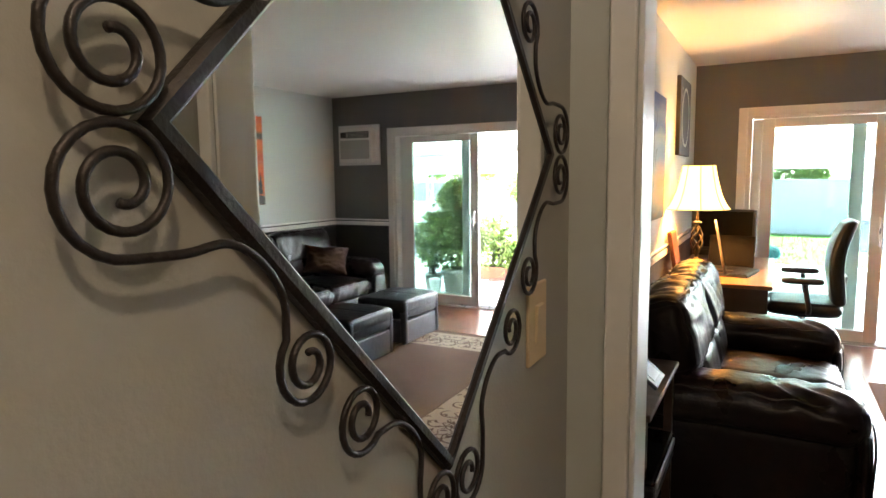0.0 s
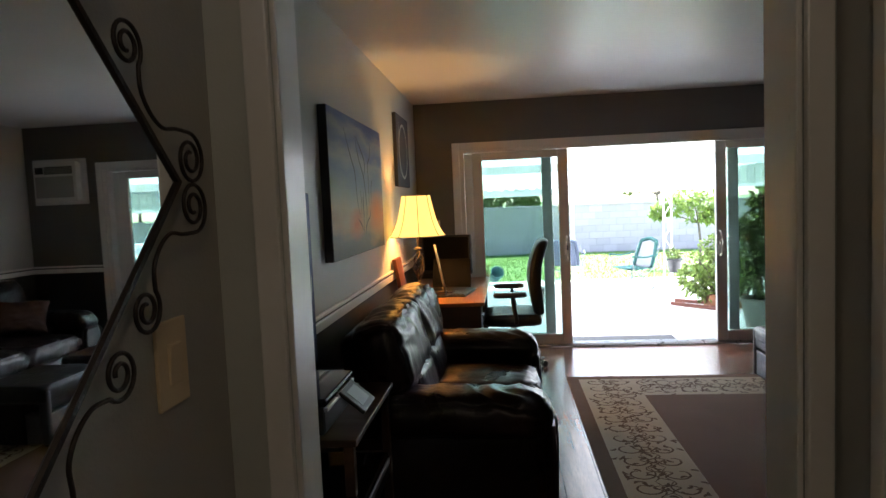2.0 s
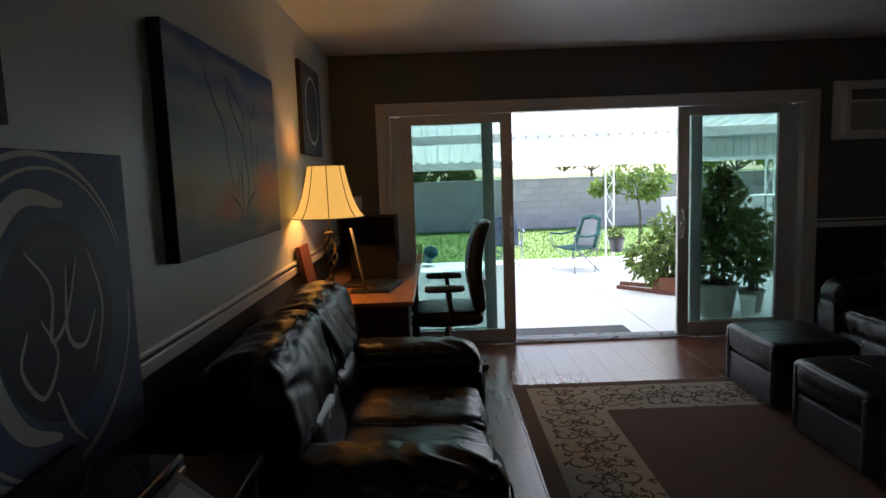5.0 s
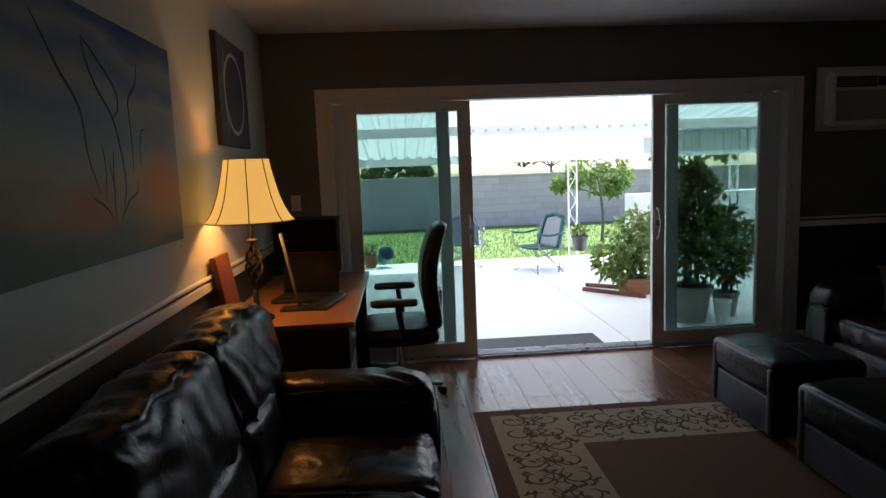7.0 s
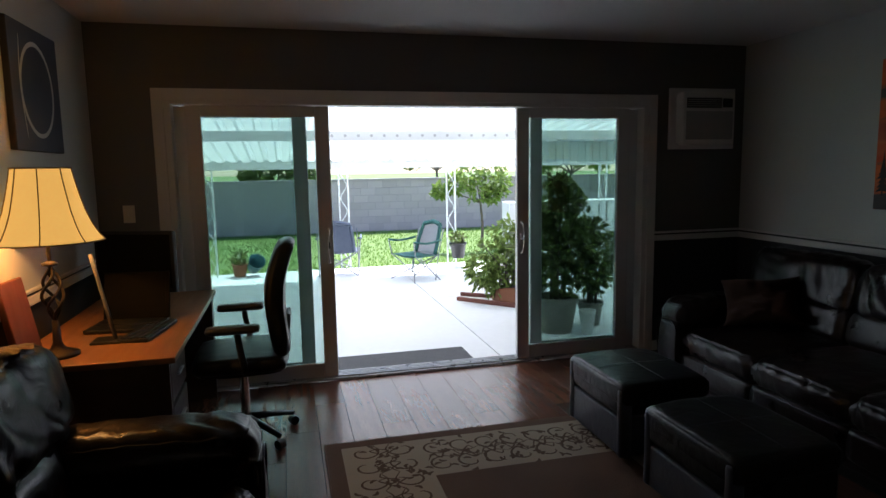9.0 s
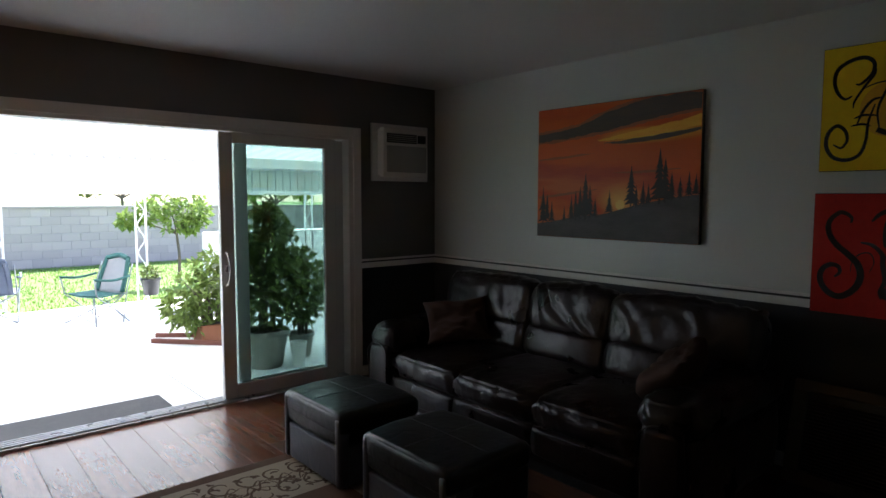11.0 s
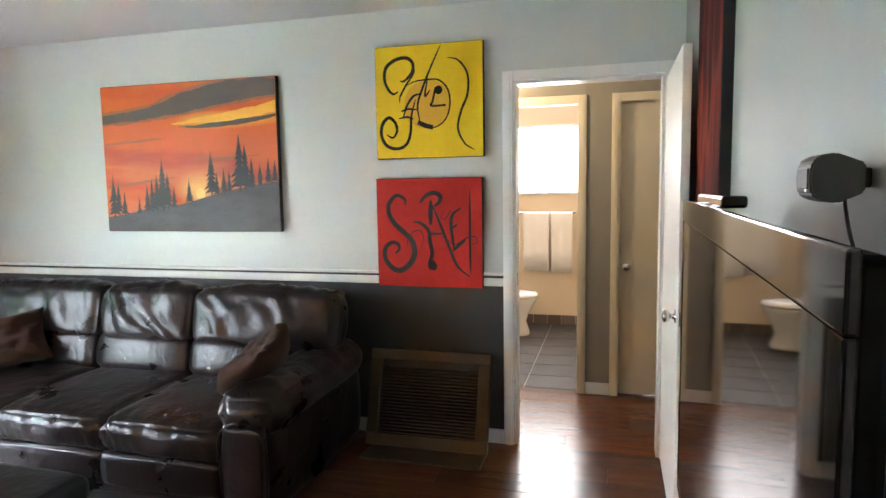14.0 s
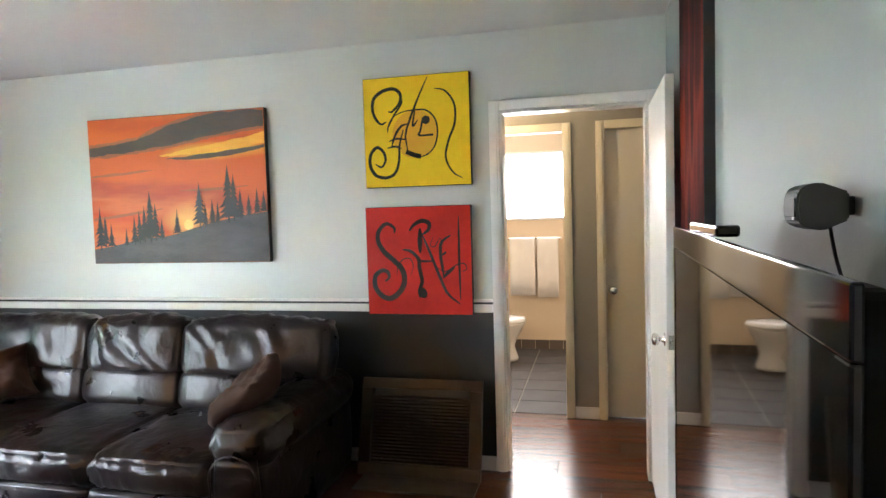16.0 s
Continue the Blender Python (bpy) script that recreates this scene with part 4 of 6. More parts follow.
def painted(name, bands, noise_scale, stretch, distortion, height, rough=0.5, angle=0.0, blooms=()):
    """Paint in horizontal bands: a ramp up the canvas, stirred by noise."""
    m = bpy.data.materials.new(name)
    m.use_nodes = True
    n, l = m.node_tree.nodes, m.node_tree.links
    b = n["Principled BSDF"]
    b.inputs["Roughness"].default_value = rough
    b.inputs["Specular IOR Level"].default_value = 0.25
    at, mp, ns = n.new("ShaderNodeTexCoord"), n.new("ShaderNodeMapping"), n.new("ShaderNodeTexNoise")
    mp.inputs["Scale"].default_value = stretch
    mp.inputs["Rotation"].default_value = (0, angle, 0)
    l.new(at.outputs["Object"], mp.inputs["Vector"])
    ns.inputs["Scale"].default_value, ns.inputs["Detail"].default_value = noise_scale, 6.0
    l.new(mp.outputs["Vector"], ns.inputs["Vector"])
    sep = n.new("ShaderNodeSeparateXYZ")
    rot = n.new("ShaderNodeMapping")
    rot.inputs["Rotation"].default_value = (0, angle, 0)
    l.new(at.outputs["Object"], rot.inputs["Vector"])
    l.new(rot.outputs["Vector"], sep.inputs[0])
    up = n.new("ShaderNodeMath")
    up.operation = "DIVIDE"
    up.inputs[1].default_value = height
    l.new(sep.outputs["Z"], up.inputs[0])
    mad = n.new("ShaderNodeMath")
    mad.operation = "MULTIPLY_ADD"
    mad.inputs[1].default_value = distortion
    l.new(ns.outputs["Fac"], mad.inputs[0])
    l.new(up.outputs[0], mad.inputs[2])
    ramp = n.new("ShaderNodeValToRGB")
    ramp.color_ramp.elements.remove(ramp.color_ramp.elements[0])
    for i, (p, c) in enumerate(bands):
        e = ramp.color_ramp.elements[0] if i == 0 else ramp.color_ramp.elements.new(p)
        e.position, e.color = p, (*c, 1)
    l.new(mad.outputs[0], ramp.inputs["Fac"])
    fine = n.new("ShaderNodeTexNoise")
    fine.inputs["Scale"].default_value = 280.0
    bp = n.new("ShaderNodeBump")
    bp.inputs["Strength"].default_value, bp.inputs["Distance"].default_value = 0.3, 0.002
    l.new(fine.outputs["Fac"], bp.inputs["Height"])
    l.new(bp.outputs["Normal"], b.inputs["Normal"])
    out = ramp.outputs["Color"]
    for x, z, wide, tall, colour in blooms:
        # a soft dab of another paint, ragged by the same noise
        shift = n.new("ShaderNodeMapping")
        shift.vector_type = "TEXTURE"
        shift.inputs["Location"].default_value, shift.inputs["Scale"].default_value = (x, 0, z), (wide, 1000.0, tall)
        l.new(at.outputs["Object"], shift.inputs["Vector"])
        far = n.new("ShaderNodeVectorMath")
        far.operation = "LENGTH"
        l.new(shift.outputs["Vector"], far.inputs[0])
        rag = n.new("ShaderNodeMath")
        rag.operation = "MULTIPLY_ADD"
        rag.inputs[1].default_value = 0.9
        l.new(ns.outputs["Fac"], rag.inputs[0])
        l.new(far.outputs["Value"], rag.inputs[2])
        soft = n.new("ShaderNodeMapRange")
        soft.inputs["From Min"].default_value, soft.inputs["From Max"].default_value = 0.6, 1.5
        soft.inputs["To Min"].default_value, soft.inputs["To Max"].default_value = 0.9, 0.0
        l.new(rag.outputs[0], soft.inputs["Value"])
        mx = n.new("ShaderNodeMix")
        mx.data_type = "RGBA"
        mx.inputs["B"].default_value = (*colour, 1)
        l.new(soft.outputs["Result"], mx.inputs["Factor"])
        l.new(out, mx.inputs["A"])
        out = mx.outputs["Result"]
    l.new(out, b.inputs["Base Color"])
    return m


# sunset over firs
SW, SH = 1.29, 0.945
DUSK = painted("canvas_sunset", [(0.12, (0.45, 0.11, 0.04)), (0.26, (0.66, 0.17, 0.06)), (0.34, (0.72, 0.17, 0.04)), (0.42, (0.62, 0.10, 0.03)), (0.5, (0.70, 0.19, 0.07)), (0.58, (0.52, 0.10, 0.05)), (0.66, (0.70, 0.15, 0.04)), (0.74, (0.70, 0.15, 0.04)),
                                 (0.82, (0.70, 0.14, 0.02)), (0.92, (0.64, 0.11, 0.02)), (1.0, (0.68, 0.16, 0.03))], 1.3, (1.2, 1, 8), 0.30, SH * 1.28, angle=-0.13,
               blooms=((0.98, 0.70, 0.42, 0.055, (0.92, 0.56, 0.06)), (0.72, 0.26, 0.20, 0.12, (0.92, 0.55, 0.14)))) 
# local x runs along -y of the room on the right wall
right_wall = lambda y, z: Matrix.Translation((R, y, z)) @ Matrix(((0, 1, 0, 0), (-1, 0, 0, 0), (0, 0, 1, 0), (0, 0, 0, 1)))
t = picture("sunset_painting", "large sunset canvas with black firs under orange clouds", SW, SH, 0.036, DUSK, right_wall(5.18, 1.232))
fx = random.Random(8)
hill = [(0.002, 0.10), (0.15, 0.13), (0.3, 0.17), (0.42, 0.18), (0.5, 0.2), (0.6, 0.235), (0.75, 0.28), (0.88, 0.31), (0.998, 0.33)]
HILL = material("paint_hill_grey", (0.095, 0.09, 0.087), 0.6, second=(0.05, 0.047, 0.045), scale=5, mix=0.9, grain=25, stretch=(1, 1, 3))
bm = bmesh.new()
prev = None
for p in smooth_line([(u * SW, v * SH) for u, v in hill], 6):
    a, b = bm.verts.new((p.x, -0.0380, 0.004)), bm.verts.new((p.x, -0.0380, p.y))
    if prev:
        bm.faces.new((prev[0], a, b, prev[1]))
    prev = (a, b)
part("painted_hill", bm, HILL, t, "dark grey painted hillside")


def fir(u, v, tall):
    bm = bmesh.new()
    x, z, h = u * SW, v * SH, tall * SH * 1.2
    tiers = 9
    face = -0.0384 - 0.00006 * len(t.children)
    for k in range(tiers):
        f = k / tiers
        face -= 0.000003
        w = h * 0.21 * (1 - f) * (0.75 + 0.5 * fx.random())
        z0 = z + h * (0.08 + 0.9 * f)
        q = [bm.verts.new((x + o, face, zz)) for o, zz in ((-w, z0 - h * 0.03), (0, z0 + h * 0.17), (w, z0 - h * 0.03 * fx.random()), (0, z0 + h * 0.02))]
        bm.faces.new(q)
    w = h * 0.02
    bm.faces.new([bm.verts.new((x + o, face - 0.00003, zz)) for o, zz in ((-w, z - h * 0.02), (w, z - h * 0.02), (w * 0.3, z + h * 0.9), (-w * 0.3, z + h * 0.9))])
    part("painted_fir", bm, TREE_INK, t)


for u, v, tall in ((0.045, 0.1, 0.24), (0.075, 0.12, 0.18), (0.11, 0.11, 0.14), (0.2, 0.12, 0.1), (0.25, 0.13, 0.16), (0.28, 0.14, 0.18), (0.31, 0.15, 0.2), (0.345, 0.15, 0.28), (0.375, 0.16, 0.2), (0.41, 0.16, 0.12),
                   (0.5, 0.19, 0.14), (0.63, 0.24, 0.24), (0.66, 0.24, 0.13), (0.7, 0.25, 0.14), (0.73, 0.26, 0.12), (0.79, 0.27, 0.3), (0.82, 0.28, 0.24), (0.855, 0.29, 0.16), (0.9, 0.3, 0.12), (0.945, 0.31, 0.14), (0.98, 0.32, 0.12)):
    fir(u, v, tall)
CLOUD = material("paint_cloud_grey", (0.075, 0.066, 0.06), 0.6, second=(0.13, 0.088, 0.06), scale=6, mix=0.9, grain=40, stretch=(1, 1, 5))
CLOUD_EDGE = material("paint_cloud_rust", (0.34, 0.12, 0.055), 0.6, second=(0.46, 0.13, 0.04), scale=6, mix=0.9, grain=40, stretch=(1, 1, 5))
STREAK = material("paint_streak_yellow", (0.92, 0.55, 0.05), 0.6, second=(0.86, 0.36, 0.03), scale=5, mix=0.9, grain=40, stretch=(1, 1, 6))


def daub(mat, low, high, lift, ragged, seed, name):
    """One patch of paint between two lines across the canvas, with ragged brush edges."""
    bm, last = bmesh.new(), None
    a, b = ([(u * SW, v * SH) for u, v in line] for line in (low, high))
    for k, (p, q) in enumerate(zip(smooth_line(a, 16), smooth_line(b, 16))):
        o = [ragged * (noise.noise(Vector((p.x * 9, seed + i, 0))) + 0.6 * noise.noise(Vector((p.x * 31, seed + i, 5)))) for i in (0, 7)]
        pair = [bm.verts.new((p.x, -0.0376 - lift, min(SH * 0.994, max(p.y + o[0], 0)))), bm.verts.new((q.x, -0.0376 - lift, min(SH * 0.995, max(q.y + o[1], p.y + o[0] + 0.001))))]
        if last:
            bm.faces.new((last[0], pair[0], pair[1], last[1]))
        last = pair
    part(name, bm, mat, t)


bank_low, bank_high = [(0.004, 0.745), (0.25, 0.765), (0.5, 0.80), (0.75, 0.85), (0.996, 0.885)], [(0.004, 0.805), (0.25, 0.835), (0.5, 0.93), (0.75, 0.99), (0.996, 0.99)]
daub(CLOUD_EDGE, [(u, v - 0.018) for u, v in bank_low], [(u, v + 0.022) for u, v in bank_high], 0.0, 0.012, 1, "painted_cloud")
daub(CLOUD, bank_low, bank_high, 0.00008, 0.012, 2, "painted_cloud")
daub(STREAK, [(0.42, 0.722), (0.6, 0.728), (0.8, 0.745), (0.996, 0.775)], [(0.42, 0.73), (0.6, 0.765), (0.8, 0.80), (0.996, 0.845)], 0.00004, 0.008, 3, "painted_streak")
daub(CLOUD, [(0.46, 0.70), (0.62, 0.692), (0.8, 0.705), (0.996, 0.742)], [(0.46, 0.706), (0.62, 0.72), (0.8, 0.738), (0.996, 0.762)], 0.00012, 0.006, 4, "painted_cloud")
daub(CLOUD_EDGE, [(0.52, 0.485), (0.7, 0.478), (0.9, 0.50)], [(0.52, 0.488), (0.7, 0.498), (0.9, 0.504)], 0.00012, 0.004, 5, "painted_cloud")
daub(CLOUD_EDGE, [(0.01, 0.30), (0.2, 0.325), (0.42, 0.37)], [(0.01, 0.315), (0.2, 0.345), (0.42, 0.374)], 0.00012, 0.006, 6, "painted_cloud")
daub(CLOUD_EDGE, [(0.01, 0.60), (0.2, 0.61), (0.4, 0.635)], [(0.01, 0.61), (0.2, 0.628), (0.4, 0.638)], 0.00012, 0.006, 7, "painted_cloud")
SUNPAINT = material("paint_sun_yellow", (0.95, 0.62, 0.12), 0.5, second=(0.9, 0.75, 0.3), scale=20)
bm = bmesh.new()
bm.faces.new([bm.verts.new((0.565 * SW + 0.035 * math.cos(a), -0.0378, 0.245 * SH + 0.035 * math.sin(a) + 0.01)) for a in [6.2832 * k / 24 for k in range(24)]])
part("painted_sun", bm, SUNPAINT, t, "yellow painted setting sun")

# two square abstracts
Q = 0.632
t = picture("yellow_painting", "square yellow canvas with black looping strokes and a face", Q, Q, 0.036, YELLOW, right_wall(3.246, 1.658))
S = lambda pts, w, mat=INK, taper=True: stroke(t, 0.036, pts, w, mat, Q, Q, taper=taper)
OCHRE = material("paint_ochre", (0.72, 0.36, 0.012), 0.6, second=(0.80, 0.46, 0.012), scale=9, mix=0.8, grain=40, bump=0.3, bump_scale=260)
bm = bmesh.new()
bm.faces.new([bm.verts.new((Q * (0.49 + 0.215 * math.cos(a)), -0.0378, Q * (0.475 + 0.215 * math.sin(a)))) for a in [6.2832 * k / 40 for k in range(40)]])
part("painted_disc", bm, OCHRE, t, "ochre painted disc")
S([(0.22, 0.60), (0.17, 0.58), (0.12, 0.63), (0.09, 0.72), (0.11, 0.82), (0.2, 0.88), (0.3, 0.89), (0.36, 0.84), (0.35, 0.76), (0.28, 0.69), (0.24, 0.69)][::-1], 0.020)
S([(0.36, 0.84), (0.37, 0.76), (0.30, 0.66), (0.24, 0.56), (0.23, 0.5)], 0.012)
S([(0.10, 0.22), (0.16, 0.19), (0.2, 0.25), (0.18, 0.33), (0.12, 0.37), (0.06, 0.31), (0.05, 0.21), (0.1, 0.12), (0.2, 0.09), (0.29, 0.13), (0.33, 0.24), (0.34, 0.38), (0.38, 0.52)], 0.020)
S([(0.26, 0.36), (0.3, 0.47), (0.36, 0.55), (0.43, 0.57)], 0.014)
S([(0.24, 0.42), (0.31, 0.44), (0.40, 0.43)], 0.012)
S([(0.22, 0.36), (0.3, 0.37), (0.36, 0.35)], 0.012)
S([(0.42, 0.31), (0.40, 0.47), (0.45, 0.62), (0.52, 0.78), (0.62, 0.98)], 0.013)
S([(0.50, 0.72), (0.47, 0.55), (0.52, 0.6)], 0.012)
S([(0.40, 0.32), (0.48, 0.285), (0.54, 0.27)], 0.026, taper=False)
S([(0.28, 0.64), (0.38, 0.68), (0.5, 0.69), (0.6, 0.68), (0.68, 0.6), (0.7, 0.47), (0.66, 0.34), (0.56, 0.27), (0.44, 0.28)], 0.010)
S([(0.57, 0.62), (0.54, 0.5), (0.53, 0.46), (0.66, 0.46)], 0.012, taper=False)
bm = bmesh.new()
bm.faces.new([bm.verts.new((Q * (0.595 + 0.038 * math.cos(a)), -0.0386, Q * (0.595 + 0.038 * math.sin(a)))) for a in [6.2832 * k / 24 for k in range(24)]])
part("painted_eye", bm, INK, t, "black painted dot")
S([(0.68, 0.87), (0.78, 0.84), (0.86, 0.72), (0.86, 0.55), (0.8, 0.4), (0.77, 0.25), (0.83, 0.12), (0.92, 0.06)], 0.013)
t = picture("red_painting", "square red canvas with large black calligraphic letters", Q, Q, 0.036, RED, right_wall(3.257, 0.913))
for pts, wide in (
        ([(0.28, 0.76), (0.275, 0.81), (0.2, 0.845), (0.125, 0.775), (0.12, 0.68), (0.175, 0.585), (0.27, 0.5), (0.34, 0.425), (0.362, 0.32), (0.32, 0.22), (0.225, 0.153), (0.135, 0.18), (0.075, 0.265), (0.08, 0.36), (0.14, 0.41), (0.2, 0.4), (0.213, 0.35), (0.175, 0.31)], 0.033),
        ([(0.42, 0.775), (0.475, 0.835), (0.55, 0.865), (0.61, 0.84), (0.605, 0.785), (0.55, 0.74)], 0.026),
        ([(0.525, 0.80), (0.52, 0.68), (0.52, 0.57)], 0.028),
        ([(0.535, 0.76), (0.605, 0.595), (0.685, 0.39), (0.765, 0.205), (0.885, 0.10)], 0.018),
        ([(0.35, 0.605), (0.43, 0.588), (0.5, 0.52), (0.51, 0.43), (0.53, 0.31), (0.5, 0.22), (0.51, 0.16)], 0.024),
        ([(0.495, 0.235), (0.53, 0.21), (0.555, 0.16)], 0.05),
        ([(0.49, 0.505), (0.55, 0.495), (0.64, 0.495)], 0.014),
        ([(0.81, 0.73), (0.725, 0.665), (0.712, 0.56), (0.725, 0.45), (0.738, 0.34)], 0.020),
        ([(0.715, 0.545), (0.75, 0.565), (0.765, 0.58)], 0.014),
        ([(0.73, 0.34), (0.79, 0.40), (0.845, 0.445)], 0.022),
        ([(0.888, 0.90), (0.885, 0.50), (0.888, 0.135)], 0.014),
        ([(0.29, 0.36), (0.3, 0.44), (0.35, 0.51), (0.42, 0.52), (0.45, 0.45), (0.42, 0.36)], 0.007),
        ([(0.66, 0.45), (0.75, 0.40), (0.86, 0.46), (0.93, 0.47), (0.95, 0.42), (0.9, 0.395)], 0.007),
        ([(0.65, 0.72), (0.62, 0.64), (0.66, 0.63), (0.71, 0.70), (0.74, 0.64)], 0.006)):
    S(pts, wide)

# pictures on the left wall: local x runs along +y
left_wall = lambda y, z: Matrix.Translation((L, y, z)) @ Matrix(((0, -1, 0, 0), (1, 0, 0, 0), (0, 0, 1, 0), (0, 0, 0, 1)))
BW_, BH_ = 1.29, 0.77
BRANCH = painted("canvas_lake_dusk", [(0.14, (0.09, 0.12, 0.09)), (0.27, (0.13, 0.16, 0.12)), (0.33, (0.30, 0.22, 0.10)), (0.43, (0.37, 0.33, 0.17)), (0.54, (0.30, 0.34, 0.27)), (0.64, (0.22, 0.28, 0.34)), (0.73, (0.38, 0.39, 0.33)), (0.80, (0.17, 0.23, 0.37)), (0.87, (0.33, 0.36, 0.38)), (0.93, (0.10, 0.16, 0.36)), (1.0, (0.05, 0.10, 0.31))], 1.3, (1.3, 1, 5), 0.30, BH_ * 1.28, angle=-0.06,
                 blooms=((1.12, 0.23, 0.30, 0.17, (0.78, 0.20, 0.02)), (0.52, 0.17, 0.22, 0.10, (0.50, 0.13, 0.03))))
t = picture("branch_painting", "large canvas of bare branches against a blue and orange dusk", BW_, BH_, 0.045, BRANCH, left_wall(3.125, 1.228))
BRANCHINK = material("paint_branch_brown", (0.035, 0.028, 0.022), 0.6, second=(0.05, 0.036, 0.028), scale=20)
for pts, w in (([(0.56, 0.14), (0.60, 0.28), (0.60, 0.40), (0.565, 0.58), (0.49, 0.70), (0.45, 0.80), (0.44, 0.88)], 0.013), ([(0.565, 0.58), (0.60, 0.64), (0.585, 0.72), (0.50, 0.82), (0.44, 0.88)], 0.012),
               ([(0.66, 0.36), (0.665, 0.55), (0.665, 0.68), (0.72, 0.76), (0.74, 0.86)], 0.012), ([(0.71, 0.38), (0.715, 0.48), (0.735, 0.55), (0.76, 0.56)], 0.009),
               ([(0.46, 0.28), (0.42, 0.42), (0.40, 0.60), (0.33, 0.72), (0.28, 0.82), (0.24, 0.90)], 0.012), ([(0.49, 0.26), (0.50, 0.38), (0.49, 0.48)], 0.008), ([(0.55, 0.26), (0.53, 0.34), (0.52, 0.42)], 0.008),
               ([(0.52, 0.16), (0.48, 0.22), (0.42, 0.26)], 0.009), ([(0.56, 0.16), (0.62, 0.24), (0.67, 0.27), (0.68, 0.33)], 0.010), ([(0.53, 0.14), (0.535, 0.30), (0.55, 0.46)], 0.010)):
    stroke(t, 0.045, pts, w, BRANCHINK, BW_, BH_, name="painted_branch")
t = picture("clock_painting", "tall dark green canvas with a pale oval ring", 0.62, 0.60, 0.03, SHADOWINK, left_wall(5.2, 1.655))
ring = [(0.5 + 0.33 * math.cos(a), 0.5 + 0.37 * math.sin(a)) for a in [6.2832 * k / 20 for k in range(21)]]
stroke(t, 0.03, ring, 0.022, PALE, 0.62, 0.6, taper=False)
stroke(t, 0.03, [(0.2, 0.9), (0.16, 0.5), (0.22, 0.1)], 0.01, PALE, 0.62, 0.6)
CW = 0.76
t = picture("monogram_painting", "slate blue canvas with pale interlaced circular strokes", CW, 0.76, 0.02, SLATEBLUE, left_wall(2.10, 0.805))
for c, r1, r2, w in (((0.5, 0.52), 0.46, 0.47, 0.016), ((0.53, 0.5), 0.42, 0.45, 0.010)):
    stroke(t, 0.02, [(c[0] + r1 * math.cos(a), c[1] + r2 * math.sin(a)) for a in [0.4 + 5.9 * k / 22 for k in range(23)]], w, PALE, CW, 0.76)
bm = bmesh.new()
bm.faces.new([bm.verts.new((CW * (0.56 + 0.28 * math.cos(a)), -0.0222, 0.76 * (0.5 + 0.30 * math.sin(a)))) for a in [6.2832 * k / 32 for k in range(32)]])
part("painted_disc", bm, SHADOWINK, t, "dark navy painted disc")
stroke(t, 0.02, [(0.62, 0.84), (0.42, 0.86), (0.26, 0.7), (0.24, 0.45), (0.34, 0.24), (0.5, 0.16)], 0.05, PALE, CW, 0.76, 0.001)
for pts, w in (([(0.42, 0.72), (0.52, 0.6), (0.5, 0.45), (0.58, 0.5), (0.66, 0.68)], 0.012), ([(0.4, 0.5), (0.36, 0.4), (0.44, 0.3), (0.52, 0.4), (0.46, 0.52)], 0.012), ([(0.6, 0.66), (0.58, 0.45), (0.66, 0.4), (0.74, 0.5)], 0.013), ([(0.5, 0.3), (0.55, 0.18), (0.62, 0.1)], 0.012), ([(0.72, 0.7), (0.78, 0.5), (0.7, 0.3)], 0.01)):
    stroke(t, 0.02, pts, w, PALE, CW, 0.76, 0.0016)
t = picture("ring_painting", "narrow black canvas with a pale looped line", 0.36, 0.60, 0.03, CANVAS_EDGE, left_wall(2.05, 1.61))
stroke(t, 0.03, [(0.5 + 0.3 * math.cos(a), 0.62 + 0.22 * math.sin(a)) for a in [6.2832 * k / 16 for k in range(17)]], 0.03, PALE, 0.36, 0.6, taper=False)

# tall canvas on the partition, behind the open door
EMBER = painted("canvas_ember", [(0.1, (0.008, 0.003, 0.003)), (0.35, (0.03, 0.005, 0.004)), (0.5, (0.14, 0.014, 0.009)), (0.62, (0.22, 0.03, 0.014)), (0.75, (0.07, 0.008, 0.006)), (0.95, (0.01, 0.004, 0.004))], 2.0, (5, 1, 0.8), 0.8, 1.6, rough=0.85)
EMBER.node_tree.nodes["Principled BSDF"].inputs["Specular IOR Level"].default_value = 0.08
back_wall = lambda x, z: Matrix.Translation((x, P1, z)) @ pose(0, 0, 0, 0, 0, 180)
picture("ember_painting", "tall dark red and black canvas behind an open door", 0.56, 1.03, 0.034, EMBER, back_wall(3.735, 1.41))


# ---- desk corner ----
t = thing("desk", (L + 0.02, 4.75, 0), "oak laminate desk with a dark front panel by the patio door", "desk")
part("desktop", boxed(0, 0.69, 0, 1.62, 0.722, 0.75, bevel=0.004), DESKWOOD, t, "orange-brown oak laminate top")
part("side_panel", boxed(0.02, 0.66, 0.02, 0.045, 0, 0.722, bevel=0.002), DARKWOOD, t)
part("side_panel", boxed(0.02, 0.66, 1.575, 1.60, 0, 0.722, bevel=0.002), DARKWOOD, t)
part("back_panel", boxed(0.02, 0.04, 0.045, 1.575, 0.3, 0.722, bevel=0.002), DARKWOOD, t)
dr = part("drawer_unit", boxed(0.12, 0.64, 0.06, 0.46, 0.06, 0.715, bevel=0.003), DARKWOOD, t)
for z in (0.10, 0.31, 0.52):
    part("drawer_front", boxed(0.64, 0.657, 0.07, 0.45, z, z + 0.185, bevel=0.003), DARKWOOD, dr)
    part("drawer_pull", boxed(0.657, 0.672, 0.2, 0.32, z + 0.09, z + 0.1, bevel=0.002), SILVER, dr)

